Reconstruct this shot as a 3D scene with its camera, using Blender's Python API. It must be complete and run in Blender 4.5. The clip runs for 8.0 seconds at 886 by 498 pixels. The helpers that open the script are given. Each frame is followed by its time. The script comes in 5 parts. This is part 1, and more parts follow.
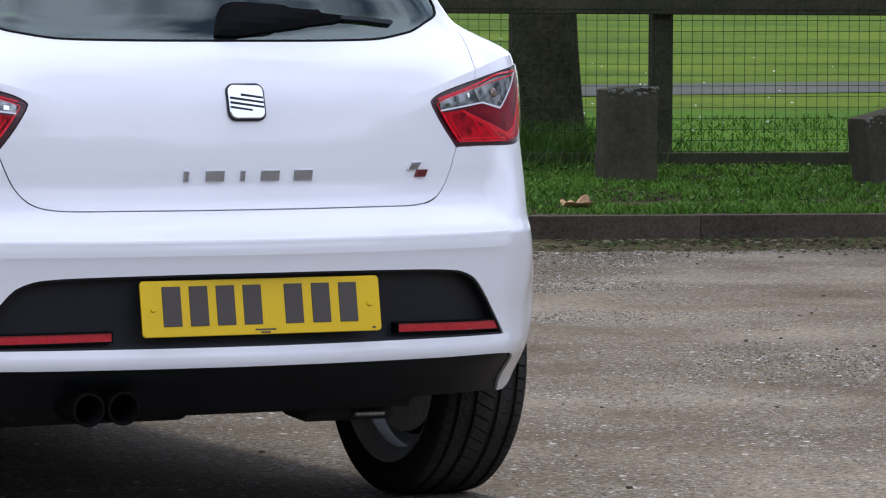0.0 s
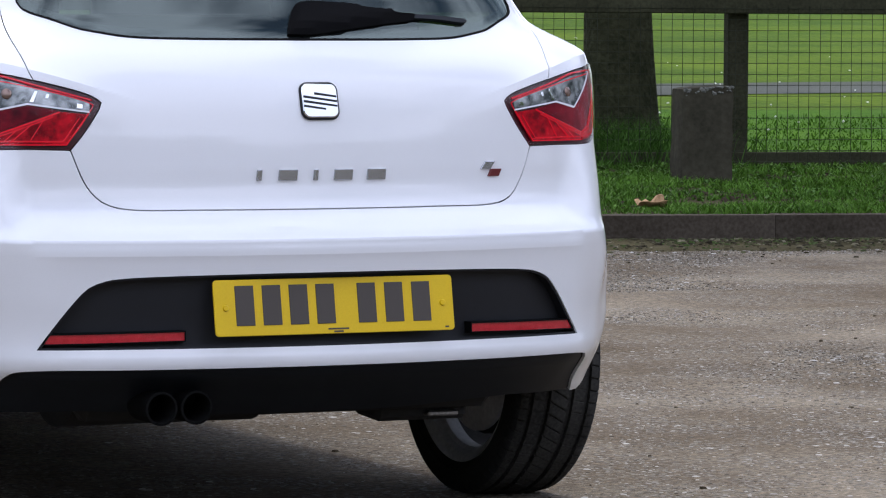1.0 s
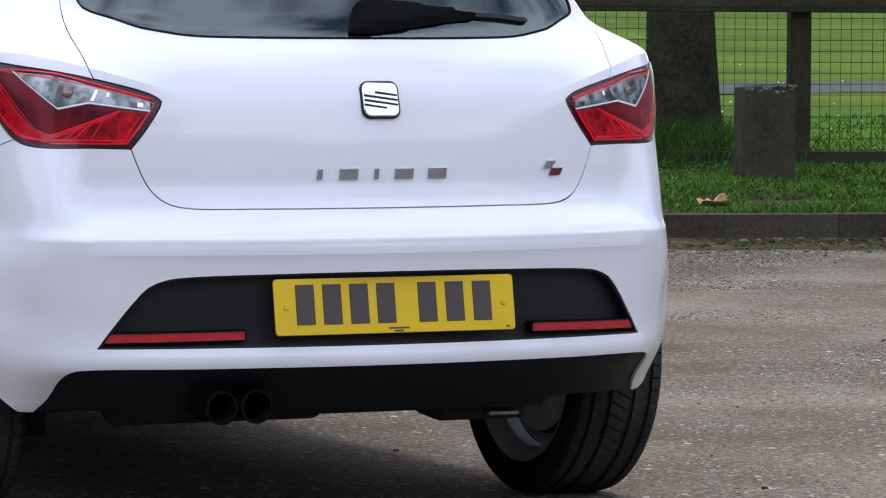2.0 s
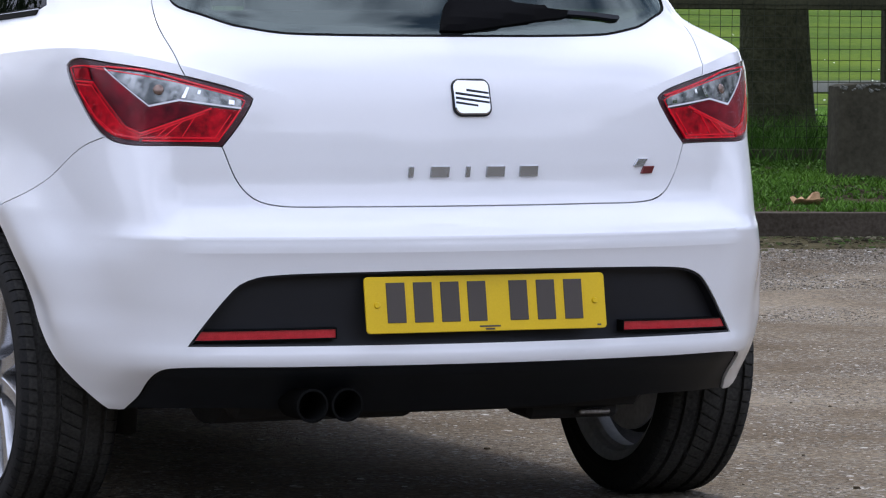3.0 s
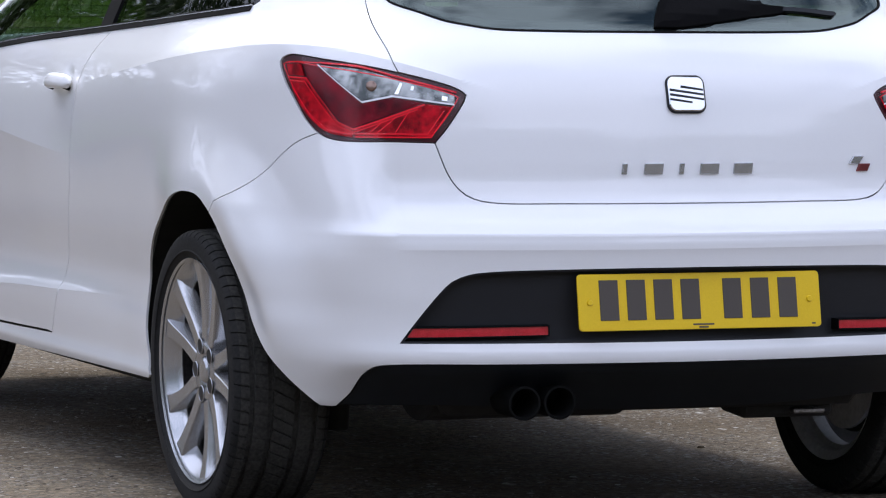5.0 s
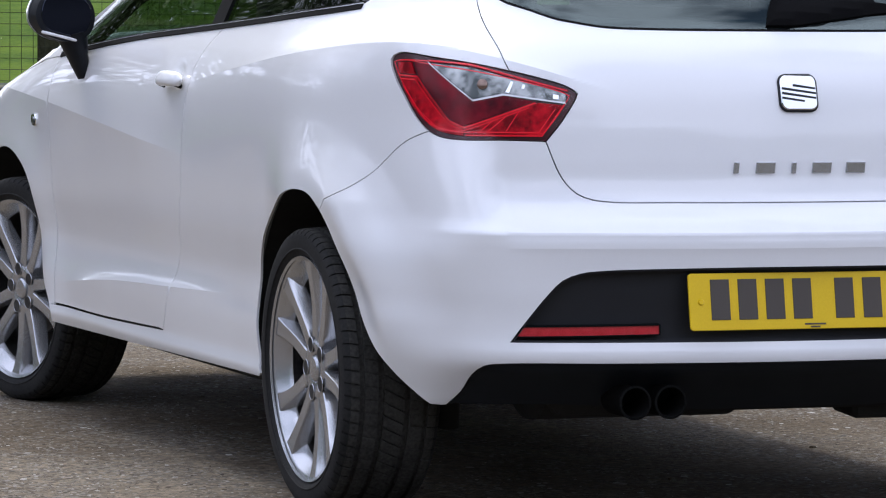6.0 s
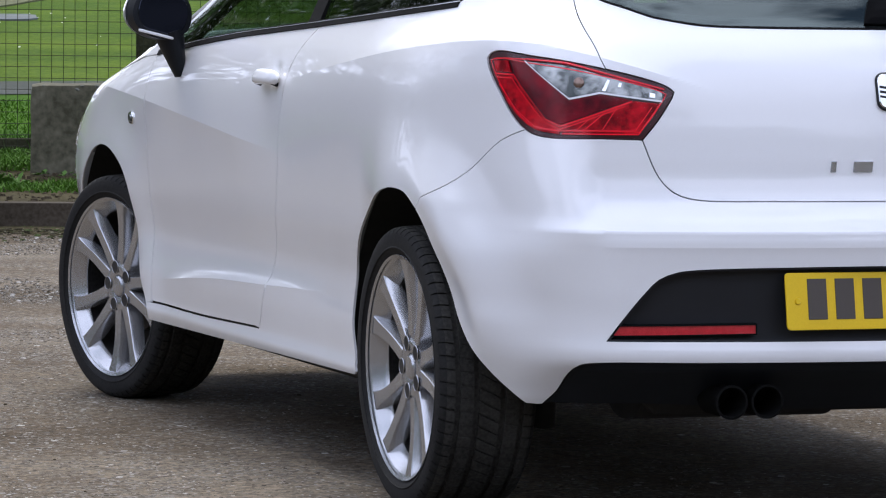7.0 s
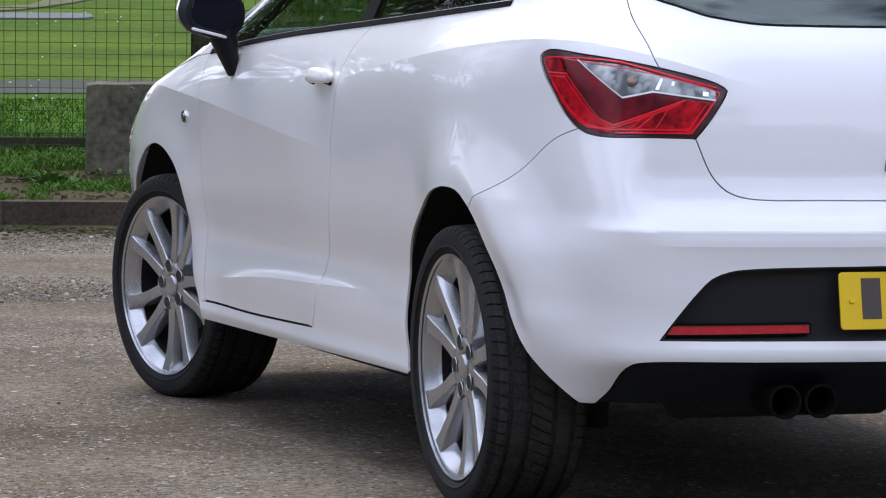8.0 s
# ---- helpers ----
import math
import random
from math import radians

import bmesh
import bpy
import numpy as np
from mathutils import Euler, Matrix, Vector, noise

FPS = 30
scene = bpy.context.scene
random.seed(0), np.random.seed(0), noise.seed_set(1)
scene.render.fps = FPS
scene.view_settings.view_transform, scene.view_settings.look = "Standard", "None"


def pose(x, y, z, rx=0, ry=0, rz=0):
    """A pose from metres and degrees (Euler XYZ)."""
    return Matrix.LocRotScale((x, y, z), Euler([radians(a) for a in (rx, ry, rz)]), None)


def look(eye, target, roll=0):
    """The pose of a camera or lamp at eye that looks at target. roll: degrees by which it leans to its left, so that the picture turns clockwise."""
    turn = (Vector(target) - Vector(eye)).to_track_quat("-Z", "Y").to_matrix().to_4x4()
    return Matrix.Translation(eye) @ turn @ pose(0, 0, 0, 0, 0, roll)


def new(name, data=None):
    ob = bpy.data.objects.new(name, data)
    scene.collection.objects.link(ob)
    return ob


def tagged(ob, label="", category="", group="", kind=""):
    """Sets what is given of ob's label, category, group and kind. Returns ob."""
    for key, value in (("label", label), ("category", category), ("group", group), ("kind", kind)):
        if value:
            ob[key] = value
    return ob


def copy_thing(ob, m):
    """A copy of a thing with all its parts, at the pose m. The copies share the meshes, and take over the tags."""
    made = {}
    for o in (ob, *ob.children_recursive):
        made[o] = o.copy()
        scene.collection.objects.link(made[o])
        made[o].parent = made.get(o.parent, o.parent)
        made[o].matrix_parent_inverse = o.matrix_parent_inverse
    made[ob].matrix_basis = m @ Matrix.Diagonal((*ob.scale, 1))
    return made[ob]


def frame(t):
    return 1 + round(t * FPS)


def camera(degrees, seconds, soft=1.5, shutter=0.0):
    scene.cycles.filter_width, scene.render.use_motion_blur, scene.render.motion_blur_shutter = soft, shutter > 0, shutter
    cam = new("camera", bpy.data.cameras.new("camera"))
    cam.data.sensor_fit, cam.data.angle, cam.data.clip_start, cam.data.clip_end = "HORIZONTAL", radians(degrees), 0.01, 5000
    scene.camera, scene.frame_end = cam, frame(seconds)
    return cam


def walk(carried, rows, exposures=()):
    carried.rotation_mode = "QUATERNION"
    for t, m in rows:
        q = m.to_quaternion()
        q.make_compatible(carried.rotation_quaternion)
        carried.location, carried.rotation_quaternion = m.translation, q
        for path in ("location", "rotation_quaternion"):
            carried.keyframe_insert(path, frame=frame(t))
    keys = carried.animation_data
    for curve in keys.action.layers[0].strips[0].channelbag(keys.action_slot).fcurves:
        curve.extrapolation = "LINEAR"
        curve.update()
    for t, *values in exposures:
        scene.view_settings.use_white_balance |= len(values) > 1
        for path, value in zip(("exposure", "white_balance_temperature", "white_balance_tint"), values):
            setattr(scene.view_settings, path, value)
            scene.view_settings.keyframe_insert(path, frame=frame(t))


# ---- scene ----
cam = camera(11.935, 8.0, 1.15)
PATH = [
    (0.0, -3.5493, -8.2999, 1.0594, -3.195, -0.290, -27.478),
    (0.5, -3.5437, -8.2932, 1.0594, -3.206, -0.312, -27.002),
    (1.0, -3.5382, -8.2864, 1.0593, -3.215, -0.341, -26.457),
    (1.5, -3.5326, -8.2797, 1.0592, -3.222, -0.315, -26.084),
    (3.0, -3.5159, -8.2594, 1.0590, -3.276, -0.412, -24.338),
    (3.5, -3.5103, -8.2526, 1.0589, -3.293, -0.367, -23.654),
    (4.0, -3.5048, -8.2459, 1.0589, -3.316, -0.359, -22.848),
    (4.5, -3.4992, -8.2391, 1.0588, -3.331, -0.414, -22.146),
    (6.0, -3.4825, -8.2189, 1.0586, -3.385, -0.478, -19.845),
    (6.5, -3.4769, -8.2121, 1.0585, -3.399, -0.507, -19.202),
    (7.0, -3.4714, -8.2053, 1.0585, -3.420, -0.490, -18.503),
    (7.5, -3.4658, -8.1986, 1.0584, -3.439, -0.490, -17.933),
    (8.0, -3.4602, -8.1918, 1.0583, -3.444, -0.458, -17.746),
]
walk(cam, [(t, pose(x, y, z, 90 + tilt, lean, turn)) for t, x, y, z, tilt, lean, turn in PATH])

# ---- sky, sun, exposure
scene.view_settings.exposure = 0.41
sky_world = bpy.data.worlds.new("sky")
scene.world = sky_world
sky_world.use_nodes = True
SUN_HEIGHT, SUN_AZIMUTH = 52, 5          # degrees; azimuth from +y towards +x
nt = sky_world.node_tree
sky = nt.nodes.new("ShaderNodeTexSky")
sky.sky_type, sky.sun_disc = "NISHITA", False
sky.sun_elevation, sky.sun_rotation = radians(SUN_HEIGHT), radians(SUN_AZIMUTH)
sky.air_density, sky.dust_density = 1.0, 2.0
cloud = nt.nodes.new("ShaderNodeTexNoise")
cloud.inputs["Scale"].default_value, cloud.inputs["Detail"].default_value = 3.2, 7
ramp = nt.nodes.new("ShaderNodeValToRGB")
ramp.color_ramp.elements[0].position, ramp.color_ramp.elements[1].position = .37, .53
coord = nt.nodes.new("ShaderNodeTexCoord")
white = nt.nodes.new("ShaderNodeMix")
white.data_type = "RGBA"
white.inputs["B"].default_value = (11.1, 12.0, 15.5, 1)
nt.links.new(coord.outputs["Generated"], cloud.inputs["Vector"])
nt.links.new(cloud.outputs["Fac"], ramp.inputs["Fac"])
nt.links.new(ramp.outputs["Color"], white.inputs["Factor"])
nt.links.new(sky.outputs["Color"], white.inputs["A"])
nt.links.new(white.outputs["Result"], nt.nodes["Background"].inputs["Color"])
nt.nodes["Background"].inputs["Strength"].default_value = 0.117
sun = new("sun", bpy.data.lights.new("sun", "SUN"))
sun.data.energy, sun.data.angle, sun.data.color = 2.6, radians(28), (1, .95, .87)
away = Vector((math.sin(radians(SUN_AZIMUTH)) * math.cos(radians(SUN_HEIGHT)), math.cos(radians(SUN_AZIMUTH)) * math.cos(radians(SUN_HEIGHT)), math.sin(radians(SUN_HEIGHT))))
sun.matrix_world = look(away * 50, (0, 0, 0))


# ---- materials
def material(name, dark, light, scale=8.0, fine=120.0, rough=.6, metal=0.0, bump=.2, bump_size=.004, coat=0.0, spread=(.35, .65), speckle=None, vary=0.0, spec=.5):
    """A surface whose colour runs between two, at two sizes of mottling, with a fine relief."""
    m = bpy.data.materials.new(name)
    m.use_nodes = True
    t = m.node_tree
    n, link = t.nodes, t.links.new
    b = n["Principled BSDF"]
    b.inputs["Roughness"].default_value, b.inputs["Metallic"].default_value, b.inputs["Coat Weight"].default_value = rough, metal, coat
    b.inputs["Coat Roughness"].default_value, b.inputs["Specular IOR Level"].default_value = .03, spec
    co = n.new("ShaderNodeTexCoord")
    big, small = n.new("ShaderNodeTexNoise"), n.new("ShaderNodeTexNoise")
    big.inputs["Scale"].default_value, small.inputs["Scale"].default_value = scale, fine
    big.inputs["Detail"].default_value, small.inputs["Detail"].default_value = 4, 3
    for x in (big, small):
        link(co.outputs["Object"], x.inputs["Vector"])
    mean = n.new("ShaderNodeMath")
    mean.operation = "MULTIPLY_ADD"
    mean.inputs[1].default_value = .5
    half = n.new("ShaderNodeMath")
    half.operation = "MULTIPLY"
    half.inputs[1].default_value = .5
    link(small.outputs["Fac"], half.inputs[0])
    link(big.outputs["Fac"], mean.inputs[0])
    link(half.outputs[0], mean.inputs[2])
    r = n.new("ShaderNodeValToRGB")
    r.color_ramp.elements[0].position, r.color_ramp.elements[1].position = spread
    r.color_ramp.elements[0].color, r.color_ramp.elements[1].color = (*dark, 1), (*light, 1)
    link(mean.outputs[0], r.inputs["Fac"])
    colour = r.outputs["Color"]
    if speckle:
        cells = n.new("ShaderNodeTexVoronoi")
        cells.inputs["Scale"].default_value = speckle[0]
        link(co.outputs["Object"], cells.inputs["Vector"])
        pick = n.new("ShaderNodeValToRGB")
        pick.color_ramp.elements[0].position, pick.color_ramp.elements[1].position = speckle[1], speckle[1] + .06
        pick.color_ramp.elements[0].color, pick.color_ramp.elements[1].color = (0, 0, 0, 1), (1, 1, 1, 1)
        split = n.new("ShaderNodeSeparateColor")
        link(cells.outputs["Color"], split.inputs["Color"])
        link(split.outputs["Red"], pick.inputs["Fac"])
        mix = n.new("ShaderNodeMix")
        mix.data_type = "RGBA"
        mix.inputs["B"].default_value = (*speckle[2], 1)
        link(pick.outputs["Color"], mix.inputs["Factor"])
        link(colour, mix.inputs["A"])
        colour = mix.outputs["Result"]
    if vary:
        info, hsv, spread_v = n.new("ShaderNodeObjectInfo"), n.new("ShaderNodeHueSaturation"), n.new("ShaderNodeMapRange")
        spread_v.inputs["To Min"].default_value, spread_v.inputs["To Max"].default_value = 1 - vary, 1 + vary
        link(info.outputs["Random"], spread_v.inputs["Value"])
        link(spread_v.outputs[0], hsv.inputs["Value"])
        link(colour, hsv.inputs["Color"])
        colour = hsv.outputs["Color"]
    link(colour, b.inputs["Base Color"])
    if bump:
        bp = n.new("ShaderNodeBump")
        bp.inputs["Strength"].default_value, bp.inputs["Distance"].default_value = bump, bump_size
        link(mean.outputs[0] if not speckle else small.outputs["Fac"], bp.inputs["Height"])
        link(bp.outputs["Normal"], b.inputs["Normal"])
    return m


def gravel(name):
    """Trodden dirt with small stones in patches, each stone its own shade."""
    m = bpy.data.materials.new(name)
    m.use_nodes = True
    n, link = m.node_tree.nodes, m.node_tree.links.new
    b = n["Principled BSDF"]
    b.inputs["Roughness"].default_value, b.inputs["Specular IOR Level"].default_value = 1, .08
    co = n.new("ShaderNodeTexCoord")

    def noise_at(scale, detail=4, rough=.55):
        x = n.new("ShaderNodeTexNoise")
        x.inputs["Scale"].default_value, x.inputs["Detail"].default_value, x.inputs["Roughness"].default_value = scale, detail, rough
        link(co.outputs["Object"], x.inputs["Vector"])
        return x.outputs["Fac"]

    def ramp_of(fac, stops):
        r = n.new("ShaderNodeValToRGB")
        r.color_ramp.elements[0].position, r.color_ramp.elements[0].color = stops[0][0], (*stops[0][1], 1)
        r.color_ramp.elements[1].position, r.color_ramp.elements[1].color = stops[-1][0], (*stops[-1][1], 1)
        for p, c in stops[1:-1]:
            r.color_ramp.elements.new(p).color = (*c, 1)
        link(fac, r.inputs["Fac"])
        return r.outputs["Color"]

    def mixed(a, c, fac, kind="MIX"):
        x = n.new("ShaderNodeMix")
        x.data_type, x.blend_type = "RGBA", kind
        link(a, x.inputs["A"])
        link(c, x.inputs["B"])
        if isinstance(fac, float):
            x.inputs["Factor"].default_value = fac
        else:
            link(fac, x.inputs["Factor"])
        return x.outputs["Result"]

    dirt = ramp_of(noise_at(.9, 5), [(.34, (.080, .061, .041)), (.5, (.124, .100, .072)), (.66, (.188, .159, .121))])
    grain = ramp_of(noise_at(46, 5, .75), [(.3, (.35, .35, .35)), (.5, (1, 1, 1)), (.7, (1.9, 1.85, 1.8))])
    dirt = mixed(dirt, grain, 1.0, "MULTIPLY")
    cells = n.new("ShaderNodeTexVoronoi")
    cells.inputs["Scale"].default_value = 105
    bend = n.new("ShaderNodeVectorMath")
    bend.operation = "MULTIPLY_ADD"
    wob = n.new("ShaderNodeTexNoise")
    wob.inputs["Scale"].default_value = 18
    bend.inputs[1].default_value = (.03, .03, .03)
    link(co.outputs["Object"], wob.inputs["Vector"])
    link(wob.outputs["Color"], bend.inputs[0])
    link(co.outputs["Object"], bend.inputs[2])
    link(bend.outputs[0], cells.inputs["Vector"])
    shade = n.new("ShaderNodeSeparateColor")
    link(cells.outputs["Color"], shade.inputs["Color"])
    stones = ramp_of(shade.outputs["Red"], [(0, (.056, .047, .038)), (.4, (.128, .113, .094)), (.8, (.205, .188, .163)), (1, (.31, .295, .27))])
    where = ramp_of(noise_at(2.6, 6, .65), [(.40, (0, 0, 0)), (.56, (.9, .9, .9))])
    rare = ramp_of(shade.outputs["Green"], [(.55, (0, 0, 0)), (.60, (1, 1, 1))])
    colour = mixed(dirt, stones, mixed(where, rare, 1.0, "MULTIPLY"))
    link(colour, b.inputs["Base Color"])
    bp = n.new("ShaderNodeBump")
    bp.inputs["Strength"].default_value, bp.inputs["Distance"].default_value = .9, .014
    link(noise_at(46, 5, .75), bp.inputs["Height"])
    link(bp.outputs["Normal"], b.inputs["Normal"])
    return m


def chips(name, stops):
    """Small loose bits, each of a shade of its own."""
    m = bpy.data.materials.new(name)
    m.use_nodes = True
    n, link = m.node_tree.nodes, m.node_tree.links.new
    b = n["Principled BSDF"]
    b.inputs["Roughness"].default_value, b.inputs["Specular IOR Level"].default_value = .95, .1
    geo, r = n.new("ShaderNodeNewGeometry"), n.new("ShaderNodeValToRGB")
    r.color_ramp.elements[0].position, r.color_ramp.elements[0].color = stops[0][0], (*stops[0][1], 1)
    r.color_ramp.elements[1].position, r.color_ramp.elements[1].color = stops[-1][0], (*stops[-1][1], 1)
    for p, c in stops[1:-1]:
        r.color_ramp.elements.new(p).color = (*c, 1)
    link(geo.outputs["Random Per Island"], r.inputs["Fac"])
    link(r.outputs["Color"], b.inputs["Base Color"])
    return m


def plain(name, colour, rough=.4, metal=0.0, coat=0.0):
    m = bpy.data.materials.new(name)
    m.use_nodes = True
    b = m.node_tree.nodes["Principled BSDF"]
    b.inputs["Base Color"].default_value, b.inputs["Roughness"].default_value = (*colour, 1), rough
    b.inputs["Metallic"].default_value, b.inputs["Coat Weight"].default_value, b.inputs["Coat Roughness"].default_value = metal, coat, .03
    return m


def glass(name, tint, gloss=1.5, cast=(1, 1, 1)):
    """A thin pane: it lets tinted light through and mirrors as its angle asks."""
    m = bpy.data.materials.new(name)
    m.use_nodes = True
    n, link = m.node_tree.nodes, m.node_tree.links.new
    n.remove(n["Principled BSDF"])
    clear, shine, slope, mix = n.new("ShaderNodeBsdfTransparent"), n.new("ShaderNodeBsdfGlossy"), n.new("ShaderNodeLayerWeight"), n.new("ShaderNodeMixShader")
    power, fres = n.new("ShaderNodeMath"), n.new("ShaderNodeMapRange")
    power.operation = "POWER"
    power.inputs[1].default_value = 5
    fres.inputs["To Min"].default_value, fres.inputs["To Max"].default_value = ((gloss - 1) / (gloss + 1)) ** 2, 1
    link(slope.outputs["Facing"], power.inputs[0])
    link(power.outputs[0], fres.inputs["Value"])
    clear.inputs["Color"].default_value = (*tint, 1)
    shine.inputs["Roughness"].default_value = .02
    shine.inputs["Color"].default_value = (*cast, 1)
    link(fres.outputs[0], mix.inputs["Fac"])
    link(clear.outputs[0], mix.inputs[1])
    link(shine.outputs[0], mix.inputs[2])
    link(mix.outputs[0], n["Material Output"].inputs["Surface"])
    return m


PAINT = material("white_car_paint", (.78, .78, .79), (.83, .83, .835), 1.5, 900, .42, 0, .02, .0005, 1.0)
BLACK = material("black_plastic", (.0062, .0076, .0100), (.0112, .0136, .0175), 6, 700, .5, 0, .15, .0006, spec=.2)
TRIM = material("black_trim", (.003, .003, .0033), (.006, .006, .0065), 6, 500, .7, 0, .1, .0005, spec=.06)
SATIN = material("dark_grey_plastic", (.009, .0095, .012), (.014, .015, .018), 6, 900, .5, 0, .2, .0005, spec=.3)
UNDER = material("underbody_dirt", (.007, .007, .007), (.014, .0135, .013), 9, 90, .8, 0, .3, .003)
RUBBER = material("tyre_rubber", (.008, .008, .0082), (.020, .0195, .0185), 7, 160, .8, 0, .25, .001, spec=.25)
TREAD = material("dusty_tread", (.020, .0195, .018), (.054, .052, .047), 9, 140, .9, 0, .3, .001, spec=.15)
ALLOY = material("silver_alloy", (.43, .435, .45), (.52, .525, .54), 5, 900, .26, .78, .03, .0004, .12)
CHROME = plain("chrome", (.82, .83, .85), .07, 1)
BRIGHT = plain("badge_silver", (.52, .52, .53), .25, .9)
MIRROR = plain("mirror_glass", (.05, .055, .075), .03, 1)
GUIDE = plain("light_guide", (.86, .86, .90), .25)
STEEL = material("brake_steel", (.16, .15, .14), (.34, .33, .32), 14, 200, .42, 1, .1, .001)
SOOT = material("exhaust_steel", (.004, .004, .0039), (.008, .008, .0078), 14, 140, .8, 0, .1, .001, spec=.04)
YELLOW = material("plate_yellow", (.70, .46, .006), (.76, .51, .009), 5, 300, .4, 0, .02, .0004, 0, spec=.3)
CHAR = plain("plate_grey", (.052, .040, .030), .5)
REFLEX = material("reflector_red", (.40, .010, .018), (.56, .02, .035), 60, 500, .22, 0, .3, .001, .8)
LENS_CLEAR = glass("lens_clear", (.96, .96, .96), 1.22)
LAMP_DARK = material("lamp_dark_red", (.050, .001, .006), (.27, .004, .018), 11, 40, .35, 0, .1, .001, 0, spec=.15)
LAMP_RED = material("lamp_red", (.17, .001, .006), (.66, .004, .018), 20, 60, .3, 0, .4, .0015, 0, (.40, .60), spec=.15)
LAMP_BORDER = plain("lamp_edge", (.045, .002, .007), .3, 0, .1)
LAMP_GREY = material("lamp_grey", (.050, .060, .060), (.46, .48, .48), 17, 60, .22, .5, .2, .003, 0, (.42, .62))
LAMP_EDGE_RED = plain("lamp_bright_red", (.88, .012, .032), .2, 0, .2)
# dirty alloy taken down to near-black, for the shade inside the wheel
DIRTY_SHADE_ALLOY = material("dirty_shade_alloy", (.022, .021, .020), (.055, .053, .05), 12, 120, .6, .5, .1, .001)
DUSTY = material("dusty_alloy", (.42, .43, .445), (.60, .61, .62), 9, 90, .5, .1, .1, .001)
AMBER = plain("bulb_amber", (.22, .145, .115), .2, .6, .5)
BADGE_RED = plain("badge_red", (.16, .03, .03), .3, .4)
REAR_GLASS = glass("rear_glass", (.34, .42, .40), 2.0, (.84, .97, .90))
SIDE_GLASS = glass("side_glass", (.42, .51, .45), 1.26)
DARK_GLASS = glass("dark_glass", (.14, .16, .155), 1.3)
FRIT = plain("window_border", (.016, .018, .02), .12)
CABIN = material("cabin_cloth", (.02, .02, .021), (.04, .04, .042), 9, 300, .85, 0, .3, .002)
GROUND = gravel("gravel_dirt")
STONE_CHIP = chips("stone_chip", ((0, (.040, .033, .026)), (.2, (.078, .067, .052)), (.5, (.150, .133, .108)), (.85, (.240, .220, .188)), (1, (.44, .42, .38))))
SOIL = material("verge_soil", (.030, .027, .013), (.075, .064, .036), 2.5, 50, 1, 0, .6, .02, spec=.03)
FIELD = material("field_grass", (.024, .058, .004), (.074, .115, .009), .5, 16, .95, 0, .9, .05, 0, (.38, .60), spec=.03)
LAWN = material("lawn_grass", (.020, .062, .004), (.056, .124, .009), .9, 26, .95, 0, .9, .04, 0, (.36, .62), spec=.03)
BLADE_LAWN = material("lawn_blade", (.040, .110, .007), (.085, .185, .016), .7, 30, .8, 0, 0, .01, spec=.1)
BLADE = material("grass_blade", (.030, .082, .006), (.088, .19, .018), .9, 30, .7, 0, 0, .01, spec=.15)
BLADE_DRY = material("long_grass", (.027, .078, .007), (.068, .15, .020), .9, 30, .8, 0, 0, .01, spec=.15)
WEED = material("weed_leaf", (.04, .10, .013), (.10, .185, .035), 3, 40, .6, 0, 0, .01, spec=.2)
TARMAC = material("path_tarmac", (.038, .043, .037), (.070, .076, .066), .8, 60, .95, 0, .4, .01, spec=.05)
KERB = material("kerb_concrete", (.034, .027, .019), (.085, .070, .053), 3, 60, .95, 0, .5, .006, 0, (.35, .65), None, .05, .1)
BOLLARD = material("weathered_stone", (.030, .0275, .018), (.070, .063, .043), 3.5, 34, .95, 0, .5, .008, 0, (.3, .7), spec=.1)
CONCRETE = material("stained_concrete", (.052, .050, .032), (.150, .140, .100), 3.6, 30, .95, 0, .4, .005, 0, (.34, .66), spec=.1)
PAVING = material("pale_paving", (.075, .086, .086), (.125, .138, .138), 1.5, 30, .95, 0, .3, .01, spec=.1)
TRACK = material("worn_track", (.055, .068, .028), (.12, .118, .068), 1.2, 9, .95, 0, .4, .02, spec=.05)
LICHEN = material("lichen", (.085, .085, .070), (.19, .19, .16), 20, 90, .95, 0, .4, .004)
TIMBER = material("weathered_timber", (.022, .022, .011), (.056, .056, .031), 3, 60, .9, 0, .5, .005, 0, (.35, .65), None, .1, .15)
WIRE = material("fence_wire", (.014, .018, .008), (.028, .032, .016), 9, 90, .6, .5, .1, .001)
BARK = material("bark", (.016, .018, .008), (.056, .056, .030), 5, 34, .95, 0, 1.0, .03, spec=.1)
LEAF = material("tree_leaf", (.03, .065, .012), (.075, .12, .03), .6, 20, .6, 0, 0, .01)
DEAD_LEAF = material("dead_leaf", (.20, .11, .045), (.40, .25, .12), 14, 60, .8, 0, .4, .004)
CLOD = material("soil_clod", (.032, .026, .016), (.085, .068, .045), 12, 60, 1, 0, .4, .004, spec=.03)
FLAT_STONE = chips("flat_stone", ((0, (.075, .066, .054)), (.4, (.17, .155, .132)), (.8, (.27, .255, .228)), (1, (.46, .445, .41))))
LITTER = chips("leaf_litter", ((0, (.018, .015, .009)), (.5, (.05, .043, .024)), (.72, (.042, .068, .018)), (.9, (.09, .08, .045)), (1, (.19, .17, .12))))
PETAL = plain("clover_white", (.62, .64, .55), .8)


